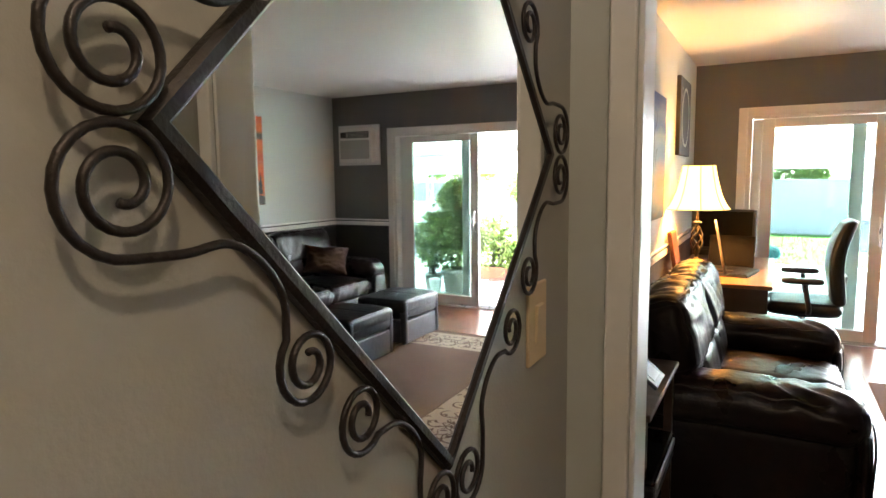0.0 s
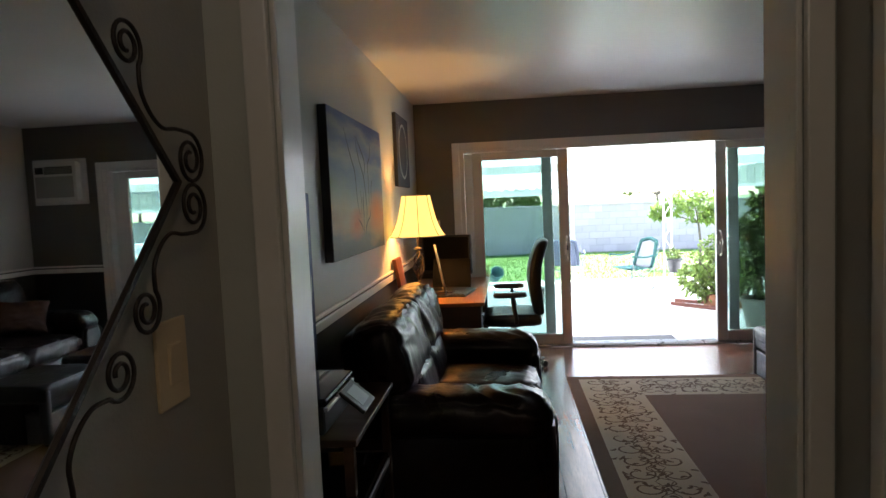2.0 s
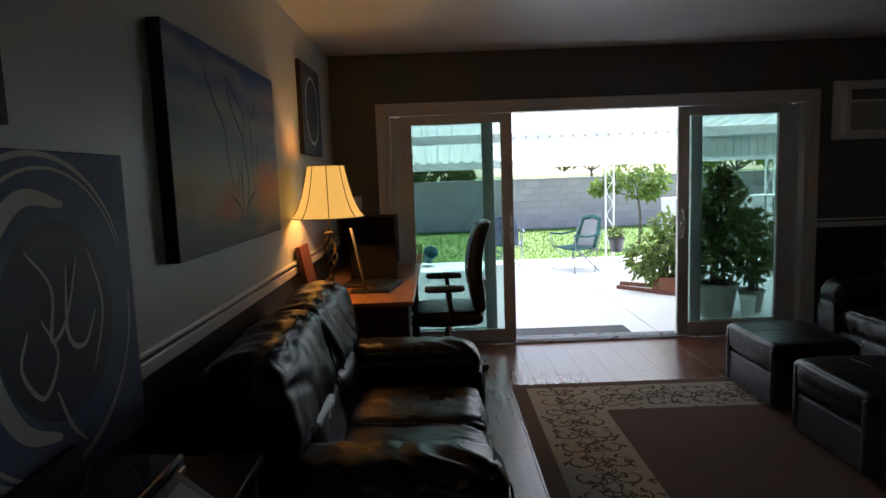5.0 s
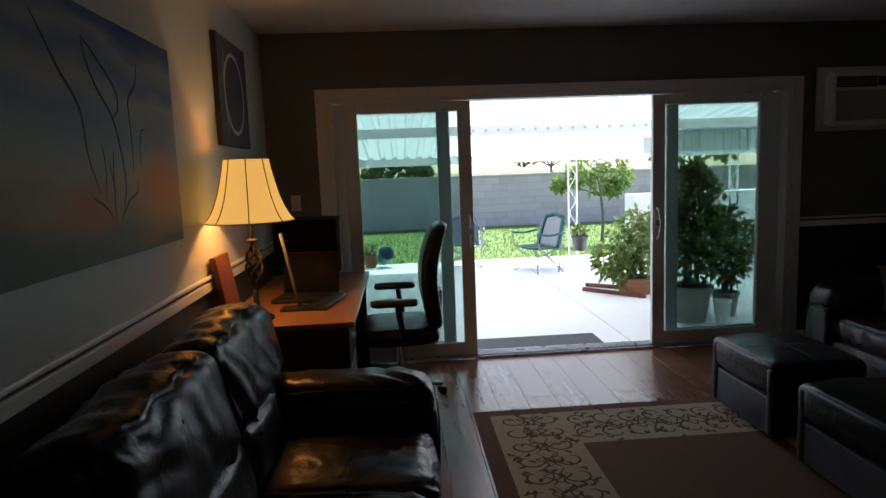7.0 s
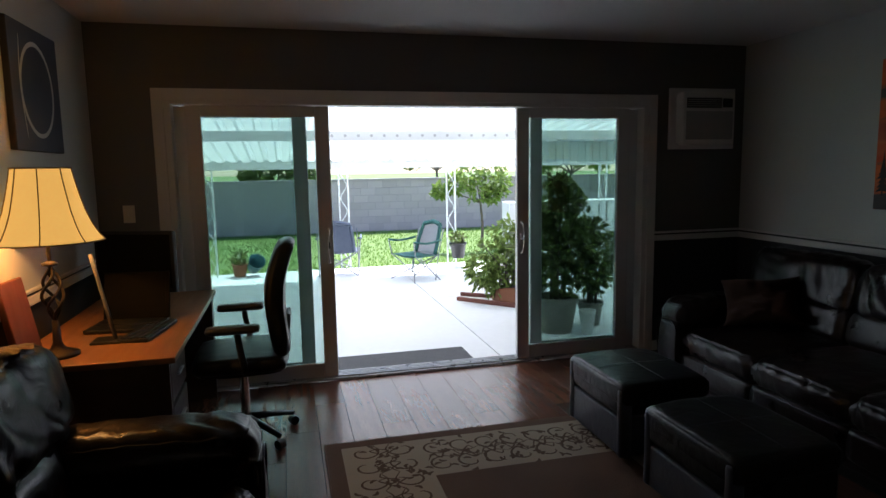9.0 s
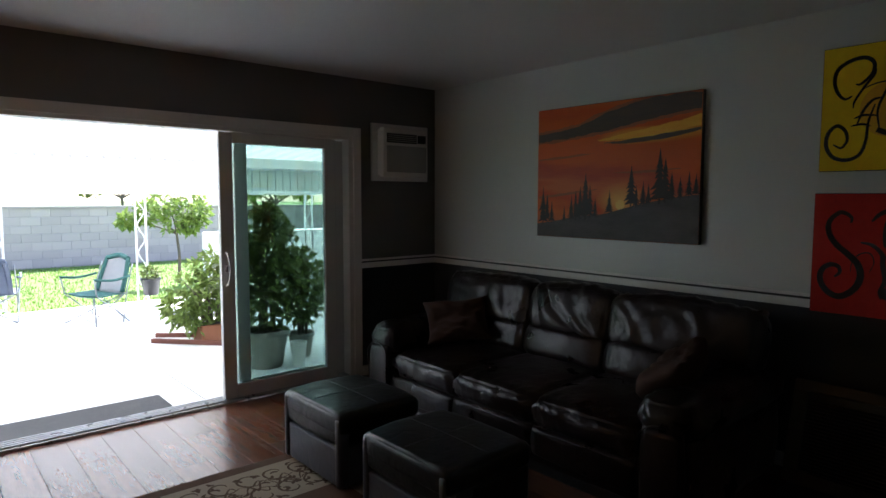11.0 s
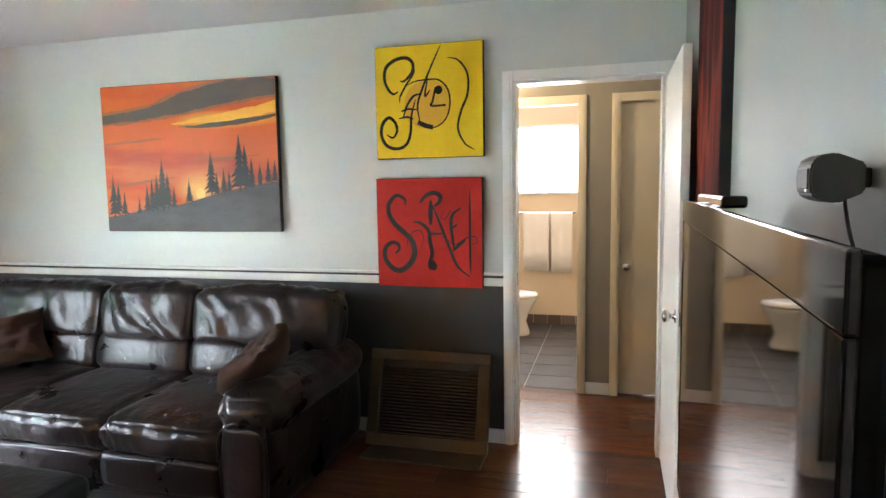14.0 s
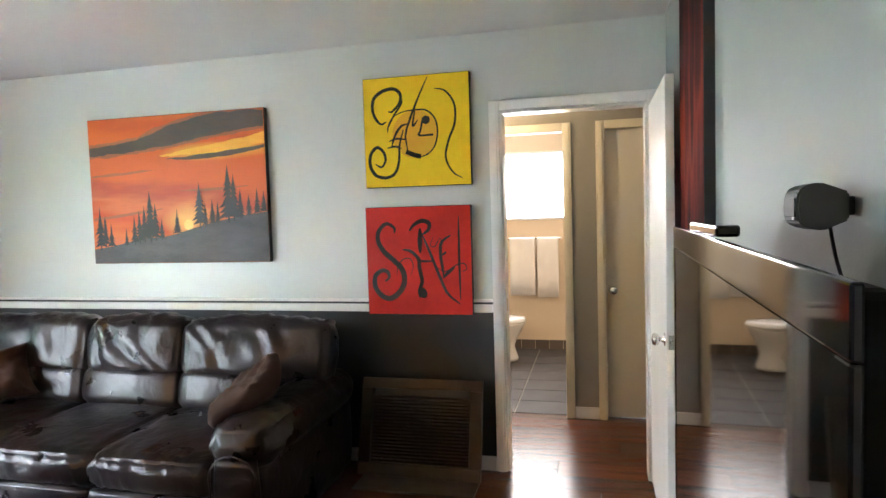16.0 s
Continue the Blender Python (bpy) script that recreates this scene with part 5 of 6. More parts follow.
t = thing("table_lamp", LAMP, "lit table lamp with a cream bell shade and twisted iron base", "lamp")
part("base", lathe(bmesh.new(), [(0.085, 0), (0.085, 0.012), (0.06, 0.022), (0.03, 0.035), (0.018, 0.06), (0.014, 0.16)], 28), IRON, t, "", True)
for k in range(4):
    pts = [(0.042 * math.sin(math.pi * j / 16) * math.cos(k * 1.5708 + j * 0.28), 0.042 * math.sin(math.pi * j / 16) * math.sin(k * 1.5708 + j * 0.28), 0.16 + 0.24 * j / 16) for j in range(17)]
    part("twisted_bar", sweep(bmesh.new(), pts, 0.007, 8), IRON, t, "", True)
part("stem", rodded((0, 0, 0.40), (0, 0, 0.60), 0.008), IRON, t)
part("collar", lathe(bmesh.new(), [(0.012, 0.398), (0.03, 0.402), (0.034, 0.41), (0.014, 0.42)], 24), IRON, t, "", True)
prof = [(0.218, 0.505), (0.194, 0.535), (0.173, 0.575), (0.150, 0.635), (0.131, 0.71), (0.117, 0.775), (0.110, 0.817)]
bm = bmesh.new()
N = 48
rings = [[bm.verts.new((r * (1 - 0.012 * abs(math.sin(4 * 6.2832 * k / N))) * math.cos(6.2832 * k / N), r * (1 - 0.012 * abs(math.sin(4 * 6.2832 * k / N))) * math.sin(6.2832 * k / N), z)) for k in range(N)] for r, z in prof]
for a, b in zip(rings, rings[1:]):
    for k in range(N):
        bm.faces.new((a[k], a[(k + 1) % N], b[(k + 1) % N], b[k]))
sh = part("shade", bm, SHADE, t, "cream cloth bell shade glowing warm", True)
SEAM = material("lampshade_seam", (0.32, 0.2, 0.09), 0.9)
for k in range(8):
    a = 6.2832 * (k + 0.25) / 8
    part("shade_rib", sweep(bmesh.new(), [((r + 0.002) * math.cos(a), (r + 0.002) * math.sin(a), z) for r, z in prof], 0.0028, 6), SEAM, sh, "", True)
for r, z in (prof[0], prof[-1]):
    part("shade_band", sweep(bmesh.new(), [((r + 0.001) * math.cos(6.2832 * k / 40), (r + 0.001) * math.sin(6.2832 * k / 40), z) for k in range(40)], 0.0035, 6, True), SEAM, sh, "", True)

t = thing("picture_frame", (-0.30, 4.83, 0.75), "redwood picture frame leaning on the wall", "picture frame")
part("frame", moved(boxed(0, 0.03, 0, 0.24, 0, 0.34, bevel=0.006), 0, 0, 0, 0, -10), REDWOOD, t)
t = thing("laptop", (0.03, 5.50, 0.75), "open black laptop computer on the desk", "laptop", -8)
part("keyboard_deck", boxed(-0.17, 0.17, -0.24, 0.0, 0.004, 0.022, bevel=0.005), BLACK, t)
part("keys", boxed(-0.15, 0.15, -0.14, -0.02, 0.022, 0.026, bevel=0.001), BLACK, t)
part("screen_lid", moved(boxed(-0.17, 0.17, 0, 0.012, 0, 0.25, bevel=0.004), 0, 0.0, 0.02, -12), TV_BLACK, t)
part("display", moved(boxed(-0.15, 0.15, -0.0015, 0.0, 0.02, 0.23), 0, 0.0, 0.02, -12), TV_BLACK, t)
t = thing("monitor", (-0.04, 5.86, 0.75), "black desktop monitor beside the lamp", "monitor", -22)
part("screen_case", boxed(-0.25, 0.25, 0, 0.04, 0.1, 0.46, bevel=0.01), BLACK, t)
part("display", boxed(-0.23, 0.23, -0.002, 0.0, 0.13, 0.44), TV_BLACK, t)
part("neck", boxed(-0.03, 0.03, 0.02, 0.05, 0.0, 0.12, bevel=0.005), BLACK, t)
part("foot", boxed(-0.12, 0.12, -0.06, 0.12, 0.0, 0.014, bevel=0.005), BLACK, t)
# plain grey stand without any lamp
t = thing("desk_arm_light", (-0.03, 5.12, 0.75), "slim grey desk stand leaning over the desk", "stand")
part("base", boxed(-0.05, 0.09, -0.06, 0.06, 0, 0.012, bevel=0.004), BLACK, t)
part("arm", sweep(bmesh.new(), [(0.05, 0, 0.01), (0.02, 0.0, 0.16), (-0.01, 0, 0.32), (-0.03, 0, 0.42)], 0.009, 10), GREYPLASTIC, t, "slim grey arm", True)
t = thing("keyboard", (0.14, 5.25, 0.75), "black computer keyboard on the desk", "keyboard", 80)
part("case", boxed(-0.2, 0.2, -0.07, 0.07, 0, 0.018, bevel=0.005), BLACK, t)
for r_ in range(4):
    part("key_row", boxed(-0.19, 0.19, -0.06 + r_ * 0.031, -0.035 + r_ * 0.031, 0.018, 0.024, bevel=0.002), BLACK, t)
t = thing("wall_outlet", (-0.18, F, 1.275), "white wall switch plate beside the patio door", "light switch")
part("plate", boxed(-0.036, 0.036, -0.006, 0, -0.058, 0.058, bevel=0.002), WHITE_PLASTIC, t)
part("toggle", boxed(-0.008, 0.008, -0.016, -0.004, -0.014, 0.014, bevel=0.002), TRIM, t)

# office chair, facing the desk
t = thing("office_chair", (0.55, 5.60, 0), "black office chair with armrests turned to the desk", "office chair", 0)
part("seat", moved(puff(0.48, 0.50, 0.10, 14, 0.045, 0.02, 0.004, 71), 0.0, 0, 0.49), BLACK, t, "", True)
bm = puff(0.095, 0.45, 0.62, 16, 0.035, 0.012, 0.003, 72)
for v in bm.verts:
    v.co.x += 0.055 * math.sin((v.co.z + 0.31) / 0.62 * math.pi * 1.1 - 0.6) * -1 + v.co.z * 0.16
    v.co.y *= 1 - 0.25 * max(0, v.co.z / 0.31) ** 3
part("backrest", moved(bm, 0.245, 0, 0.84), BLACK, t, "", True)
part("back_shell", moved(boxed(0, 0.022, -0.09, 0.09, 0, 0.24, bevel=0.009), 0.235, 0, 0.50, 0, 6), GREYPLASTIC, t)
for s in (-1, 1):
    a = part("arm_post", sweep(bmesh.new(), smooth_line([(0.02, s * 0.23, 0.46), (0.03, s * 0.29, 0.5), (0.01, s * 0.29, 0.62), (0.0, s * 0.29, 0.70)], 6), 0.018, 10), BLACK, t, "", True)
    part("arm_pad", moved(puff(0.27, 0.085, 0.04, 10, 0.02, 0.004, 0.001, 73), -0.02, s * 0.29, 0.715), BLACK, a, "", True)
part("gas_lift", rodded((0, 0, 0.1), (0, 0, 0.46), 0.026), CHROME, t)
for k in range(5):
    a = 6.2832 * k / 5 + 0.4
    leg = part("base_leg", sweep(bmesh.new(), [(0.03 * math.cos(a), 0.03 * math.sin(a), 0.12), (0.16 * math.cos(a), 0.16 * math.sin(a), 0.10), (0.29 * math.cos(a), 0.29 * math.sin(a), 0.075)], 0.022, 8, r_end=0.014), BLACK, t, "", True)
    c = Vector((0.29 * math.cos(a), 0.29 * math.sin(a), 0.028))
    n = Vector((-math.sin(a), math.cos(a), 0)) * 0.02
    part("caster", rodded(c - n, c + n, 0.027, n=16), BLACK, leg)

# end table with printer
t = thing("printer_stand", (L + 0.02, 2.14, 0), "dark wooden end table with a lower shelf", "side table")
part("top", boxed(0, 0.345, 0, 0.68, 0.695, 0.72, bevel=0.004), DARKWOOD, t, "worn dark wooden top")
part("shelf", boxed(0.02, 0.33, 0.02, 0.66, 0.40, 0.42, bevel=0.003), DARKWOOD, t)
for x in (0.015, 0.295):
    for y in (0.015, 0.63):
        part("leg", boxed(x, x + 0.035, y, y + 0.035, 0, 0.695, bevel=0.003), DARKWOOD, t)
t = thing("printer", (L + 0.17, 2.36, 0.72), "black and silver photo printer with a tilted screen", "printer", 0)
part("body", boxed(-0.14, 0.08, -0.19, 0.19, 0, 0.10, bevel=0.015), BLACK, t)
part("lid", moved(boxed(-0.14, 0.09, -0.19, 0.19, 0, 0.028, bevel=0.008), 0, 0, 0.102), BLACK_GLOSS, t)
part("trim_strip", boxed(0.08, 0.094, -0.185, 0.185, 0.085, 0.1, bevel=0.003), SILVER, t, "silver edge strip")
part("feeder", moved(boxed(-0.02, 0.0, -0.13, 0.13, 0, 0.075, bevel=0.006), -0.1, 0, 0.115, 0, -14), TV_BLACK, t)
p = part("control_panel", moved(boxed(-0.005, 0.010, -0.085, 0.085, -0.06, 0.06, bevel=0.004), 0.135, 0.05, 0.065, 0, -50), BLACK, t, "tilted control panel")
part("display", moved(boxed(0.010, 0.0115, -0.055, 0.055, -0.038, 0.038), 0.135, 0.05, 0.065, 0, -50), GREYPLASTIC, p)
t = thing("scanner", (L + 0.19, 2.32, 0.42), "flat black document scanner on the lower shelf", "scanner")
part("body", boxed(-0.13, 0.2, -0.22, 0.22, 0, 0.07, bevel=0.012), BLACK, t)
part("lid", boxed(-0.13, 0.2, -0.22, 0.22, 0.073, 0.1, bevel=0.01), BLACK_GLOSS, t)
part("trim_strip", boxed(0.2, 0.206, -0.2, 0.2, 0.06, 0.085, bevel=0.002), SILVER, t)

# ---- wall unit, grille ----
t = thing("air_conditioner", (3.85, F, 1.665), "white through-wall air conditioner in a wooden frame", "air conditioner")
for a in ((0, 0.6, 0, 0.05), (0, 0.6, 0.435, 0.485), (0, 0.055, 0.05, 0.435), (0.545, 0.6, 0.05, 0.435)):
    part("frame_board", boxed(a[0], a[1], -0.03, 0, a[2], a[3], bevel=0.004), VINYL, t)
part("case", boxed(0.075, 0.56, -0.085, 0.12, 0.032, 0.452, bevel=0.012), WHITE_PLASTIC, t)
part("front_panel", boxed(0.105, 0.535, -0.093, -0.085, 0.075, 0.30, bevel=0.006), AC_BEIGE_SHADED, t)
# flat black plate on the case; its colour replaces the vent's shaded depth
part("vent_recess", boxed(0.11, 0.43, -0.089, -0.085, 0.325, 0.405), BLACK, t)
for k in range(5):
    part("louvre", moved(boxed(0.115, 0.425, -0.010, 0.0, 0, 0.004), 0, -0.085, 0.335 + k * 0.016, -25), AC_BEIGE_SHADED, t)
part("control_panel", boxed(0.44, 0.53, -0.091, -0.085, 0.33, 0.40, bevel=0.002), BLACK, t)
for k in range(12):
    part("front_slat", boxed(0.12, 0.52, -0.0955, -0.093, 0.085 + k * 0.0175, 0.094 + k * 0.0175), AC_BEIGE_SHADED, t)

t = thing("return_grille", (4.355, 2.575, 0.0), "brown wooden louvred grille leaning against the wall", "vent grille")
tilt = lambda bm: moved(bm, 0, 0, 0.01, 0, 16)
GW, GH = 0.72, 0.55
part("frame_rail", tilt(boxed(-0.02, 0.02, 0, GW, 0, 0.07, bevel=0.004)), GRILLEWOOD, t)
part("frame_rail", tilt(boxed(-0.02, 0.02, 0, GW, GH - 0.06, GH, bevel=0.004)), GRILLEWOOD, t)
part("frame_stile", tilt(boxed(-0.02, 0.02, 0, 0.07, 0.07, GH - 0.06, bevel=0.004)), GRILLEWOOD, t)
part("frame_stile", tilt(boxed(-0.02, 0.02, GW - 0.07, GW, 0.07, GH - 0.06, bevel=0.004)), GRILLEWOOD, t)
part("backing", tilt(boxed(0.012, 0.018, 0.07, GW - 0.07, 0.07, GH - 0.06)), BLACK, t)
slat = finish("slat", boxed(-0.016, 0.008, 0.072, GW - 0.072, -0.0035, 0.0045, bevel=0.001, seg=1), GRILLEWOOD)
for k in range(20):
    ob = new("slat", slat)
    ob.parent = t
    ob.matrix_basis = pose(0, 0, 0.01, 0, 16) @ pose(0, 0, 0.082 + k * 0.0188, 0, -28)
t = thing("floor_tray", (4.17, 2.58, 0.0), "flat dark brown tray on the floor before the grille", "tray")
part("tray_base", boxed(0, 0.19, 0, 0.68, 0, 0.012, bevel=0.003), GRILLEWOOD, t)

# ---- television corner ----
t = thing("television_stand", (1.42, P1 + 0.02, 0), "low black television stand", "television stand")
part("top", boxed(0, 1.10, 0, 0.34, 0.615, 0.645, bevel=0.004), BLACK, t)
part("side_panel", boxed(0.0, 0.03, 0.01, 0.33, 0, 0.615), BLACK, t)
part("side_panel", boxed(1.07, 1.10, 0.01, 0.33, 0, 0.615), BLACK, t)
part("shelf", boxed(0.03, 1.07, 0.01, 0.32, 0.25, 0.27), BLACK, t)
part("back_panel", boxed(0.03, 1.07, 0.0, 0.01, 0, 0.615), BLACK, t)
t = thing("television", (1.44, 1.756, 0.645), "black flat-screen television reflecting the doorway", "television", -1.7)
part("case", boxed(0.004, 1.061, 0.024, 0.045, 0.182, 0.806, bevel=0.006), TV_BLACK, t)
part("back_bulge", boxed(0.16, 0.91, -0.05, 0.026, 0.22, 0.62, bevel=0.02), TV_BLACK, t)
part("screen", boxed(0.028, 1.037, 0.045, 0.0475, 0.205, 0.765), SCREEN, t, "glossy dark screen")
for a in ((0, 1.065, 0.766, 0.81), (0, 1.065, 0.18, 0.204), (0, 0.027, 0.204, 0.766), (1.038, 1.065, 0.204, 0.766)):
    part("bezel", boxed(a[0], a[1], 0.041, 0.0485, a[2], a[3], bevel=0.002), BLACK_GLOSS, t)
part("neck", boxed(0.46, 0.61, -0.02, 0.02, 0.012, 0.23), BLACK, t)
part("foot", boxed(0.28, 0.79, -0.10, 0.11, 0.0, 0.012, bevel=0.005), BLACK_GLOSS, t)
t = thing("sensor_bar", (2.09, 1.76, 1.455), "small dark game sensor bar on the television", "sensor bar")
part("case", boxed(-0.12, 0.12, -0.012, 0.02, 0, 0.016, bevel=0.004), BLACK_GLOSS, t)
t = thing("wall_speaker", (2.10, P1 + 0.01, 1.492), "small grey satellite speaker on a wall bracket", "speaker")
part("bracket", boxed(-0.011, 0.011, -0.01, 0.012, -0.014, 0.014, bevel=0.003), BLACK, t)
bm = bmesh.new()
out = [(0.006, -0.022), (0.006, 0.022), (0.046, 0.038), (0.068, 0.034), (0.078, 0.024), (0.081, 0.0), (0.078, -0.024), (0.066, -0.033), (0.042, -0.038)]
lo, hi = [bm.verts.new((-0.034, y * 0.92, z * 0.92)) for y, z in out], [bm.verts.new((0.034, y * 0.92, z * 0.92)) for y, z in out]
bm.faces.new(lo[::-1]), bm.faces.new(hi)
for k in range(9):
    bm.faces.new((lo[k], lo[(k + 1) % 9], hi[(k + 1) % 9], hi[k]))
bmesh.ops.bevel(bm, geom=bm.edges[:], offset=0.003, segments=2, affect="EDGES")
part("cabinet", bm, SPEAKER_GREY, t)
part("grille_panel", boxed(-0.026, 0.026, 0.067, 0.0752, -0.014, 0.014, bevel=0.001), SPEAKER_GREY, t, "dark curved grille")
part("badge", boxed(-0.022, -0.012, 0.0725, 0.0745, -0.019, -0.0145, bevel=0.0005), SILVER, t)
part("cable", sweep(bmesh.new(), smooth_line([(0.0, 0.02, -0.03), (0.004, 0.012, -0.07), (-0.02, -0.005, -0.2), (-0.02, -0.005, -0.5)], 6), 0.003, 6), BLACK, t, "", True)

# ---- bathroom ----
t = thing("toilet", (7.28, 2.65, 0), "white ceramic toilet seen through the bathroom door", "toilet")
bowl = lathe(bmesh.new(), [(0.128, 0), (0.128, 0.03), (0.10, 0.14), (0.12, 0.22), (0.16, 0.31), (0.185, 0.37), (0.185, 0.385)], 32)
for v in bowl.verts:
    v.co.y *= 1.28
    v.co.y += 0.235
part("bowl", bowl, CERAMIC, t, "", True)
lid = lathe(bmesh.new(), [(0.19, 0.385), (0.196, 0.395), (0.196, 0.408), (0.188, 0.415), (0.186, 0.428), (0.1, 0.434)], 36)
for v in lid.verts:
    v.co.y = v.co.y * 1.26 + 0.235
part("seat_lid", lid, CERAMIC, t, "", True)
part("pedestal", moved(puff(0.22, 0.36, 0.36, 10, 0.05, 0, 0, 1), 0, 0.42, 0.18), CERAMIC, t, "", True)
part("tank", moved(puff(0.44, 0.19, 0.36, 10, 0.035, 0.006, 0, 1), 0, 0.60, 0.56), CERAMIC, t, "", True)
part("tank_lid", boxed(-0.235, 0.235, 0.49, 0.71, 0.74, 0.775, bevel=0.012), CERAMIC, t)
t = thing("towel_rail", (BX, 2.31, 1.205), "chrome towel rail under the bathroom window", "towel rail")
part("bar", rodded((-0.07, 0, 0), (-0.07, 0.62, 0), 0.009), CHROME, t)
for y in (0.0, 0.62):
    part("post", rodded((0, y, 0), (-0.075, y, 0), 0.012), CHROME, t)


def towel(y0, y1, drop, seed):
    bm = bmesh.new()
    cols, prev = 14, None
    prof = [(-0.055, -drop * 0.9), (-0.055, -drop * 0.5), (-0.056, -0.01), (-0.062, 0.010), (-0.07, 0.013), (-0.079, 0.010), (-0.085, -0.01), (-0.087, -drop * 0.3), (-0.089, -drop * 0.65), (-0.09, -drop)]
    for i in range(cols + 1):
        y = y0 + (y1 - y0) * i / cols
        col = [bm.verts.new((x - (0.008 * noise.noise(Vector((y * 14, z * 2.5, seed))) if z < -0.05 and x < -0.07 else 0), y, z)) for x, z in prof]
        if prev:
            for a in range(len(prof) - 1):
                bm.faces.new((prev[a], prev[a + 1], col[a + 1], col[a]))
        prev = col
    ob = solo("towel", bm, TOWEL, "white cotton towel hanging on the rail", "towel", group="towels on the rail", place=(BX, 2.31, 1.205), smooth=True)
    m = ob.modifiers.new("thick", "SOLIDIFY")
    m.thickness = 0.006


towel(0.02, 0.245, 0.63, 1.0)
towel(0.265, 0.535, 0.61, 2.0)

# fixture added out of view to go with the hall lamp
t = thing("ceiling_light", (0.56, -0.15, TOP), "small round hall ceiling light, added out of view", "ceiling light")
part("base", rodded((0, 0, -0.03), (0, 0, 0), 0.1, n=28), WHITE_PLASTIC, t)
part("rim", sweep(bmesh.new(), [(0.11 * math.cos(6.2832 * k / 32), 0.11 * math.sin(6.2832 * k / 32), -0.035) for k in range(32)], 0.008, 6, True), CHROME, t, "", True)


# ---- outdoors ----
GZ = -0.10
solo("ground", boxed(-150, 150, F + 0.16, 400, GZ - 0.3, GZ - 0.03), GRASS_GROUND, "wide garden ground reaching to the horizon", "ground", "structure")
slab = thing("pavement", (0, 0, 0), "pale concrete patio slab in sun and shade", "patio", kind="structure")
for x0, x1 in ((-7.0, -2.2), (-2.2, 2.6), (2.6, 7.4), (7.4, 12)):
    for y0, y1 in ((F + 0.16, 9.6), (9.6, 12.5)):
        part("slab", boxed(x0 + 0.004, x1 - 0.004, y0 + 0.004, y1 - 0.004, GZ - 0.1, GZ, bevel=0.006), CONCRETE, slab)
solo("lawn", boxed(-12, 16, 12.5, 19.0, GZ - 0.1, GZ - 0.02), GRASS_GROUND, "green lawn soil", "lawn", "structure")
gr = np.random.default_rng(3)
NB = 24000
bx, by = gr.uniform(-6, 11, NB), 12.52 + 6.4 * gr.random(NB) ** 1.2
ang, tall, lean = gr.uniform(0, 6.283, NB), gr.uniform(0.03, 0.06, NB), gr.normal(0, 0.02, (NB, 2))
w = 0.011
verts = np.empty((NB, 3, 3))
verts[:, 0] = np.stack([bx - w * np.cos(ang), by - w * np.sin(ang), np.full(NB, GZ - 0.025)], 1)
verts[:, 1] = np.stack([bx + w * np.cos(ang), by + w * np.sin(ang), np.full(NB, GZ - 0.025)], 1)
verts[:, 2] = np.stack([bx + lean[:, 0], by + lean[:, 1], GZ + tall - 0.02], 1)
me = bpy.data.meshes.new("grass")
me.from_pydata(verts.reshape(-1, 3).tolist(), [], np.arange(NB * 3).reshape(-1, 3).tolist())
me.materials.append(GRASS)
tagged(new("grass", me), "short sunlit lawn grass", "grass", kind="stuff")


def leaves(count, spread, size, seed, hollow=0.35, droop=0.3, lobes=None):
    """A crown of small folded leaves, in uneven clumps."""
    r = np.random.default_rng(seed)
    bm_v, bm_f = [], []
    centres = lobes or [(0, 0, 0, 1.0)]
    for i in range(count):
        cx, cy, cz, k = centres[int(r.integers(len(centres)))]
        d = r.normal(size=3)
        d /= np.linalg.norm(d)
        rad = k * (hollow + (1 - hollow) * r.random() ** 0.5) * (0.8 + 0.35 * noise.noise(Vector(d) * 2.2 + Vector((seed, cx * 3, cz * 3))))
        p = np.array([cx, cy, cz]) + d * rad
        p = p * np.array(spread)
        t = d * 0.6 + r.normal(size=3) * 0.6
        t[2] -= droop
        t /= np.linalg.norm(t)
        s = np.cross(t, r.normal(size=3))
        s /= np.linalg.norm(s)
        n = np.cross(t, s)
        z = size * (0.7 + 0.6 * r.random())
        b = len(bm_v)
        bm_v += [p, p + t * z * 0.45 + s * z * 0.24 + n * z * 0.06, p + t * z, p + t * z * 0.45 - s * z * 0.24 + n * z * 0.06]
        bm_f += [(b, b + 1, b + 2), (b, b + 2, b + 3)]
    return [tuple(v) for v in bm_v], bm_f


def crown(parent, place, name="crown", mat=LEAF, **k):
    v, f = leaves(**k)
    me = bpy.data.meshes.new(name)
    me.from_pydata(v, [], f)
    me.materials.append(mat)
    ob = new(name, me)
    ob.parent, ob.location = parent, place
    return ob


def pot(t, r, h, mat, z=0.0, name="pot"):
    part(name, lathe(bmesh.new(), [(r * 0.72, z), (r * 0.74, z + 0.01), (r * 0.96, z + h * 0.85), (r * 1.06, z + h * 0.86), (r * 1.06, z + h), (r * 0.95, z + h), (r * 0.92, z + h * 0.9)], 28), mat, t, "", True)
    part("soil", rodded((0, 0, z + h * 0.86), (0, 0, z + h * 0.9), r * 0.9, n=20), SOIL, t)


def stems(t, n, r, z0, z1, seed, thick=0.012):
    q = random.Random(seed)
    for _ in range(n):
        a, s = q.random() * 6.283, q.random()
        pts = smooth_line([(0.3 * r * s * math.cos(a), 0.3 * r * s * math.sin(a), z0), (0.5 * r * s * math.cos(a + 0.4), 0.5 * r * s * math.sin(a + 0.4), (z0 + z1) / 2), (r * s * math.cos(a), r * s * math.sin(a), z1 * (0.8 + 0.2 * q.random()))], 5)
        part("stem", sweep(bmesh.new(), pts, thick, 6, r_end=thick * 0.4), BARK, t, "", True)


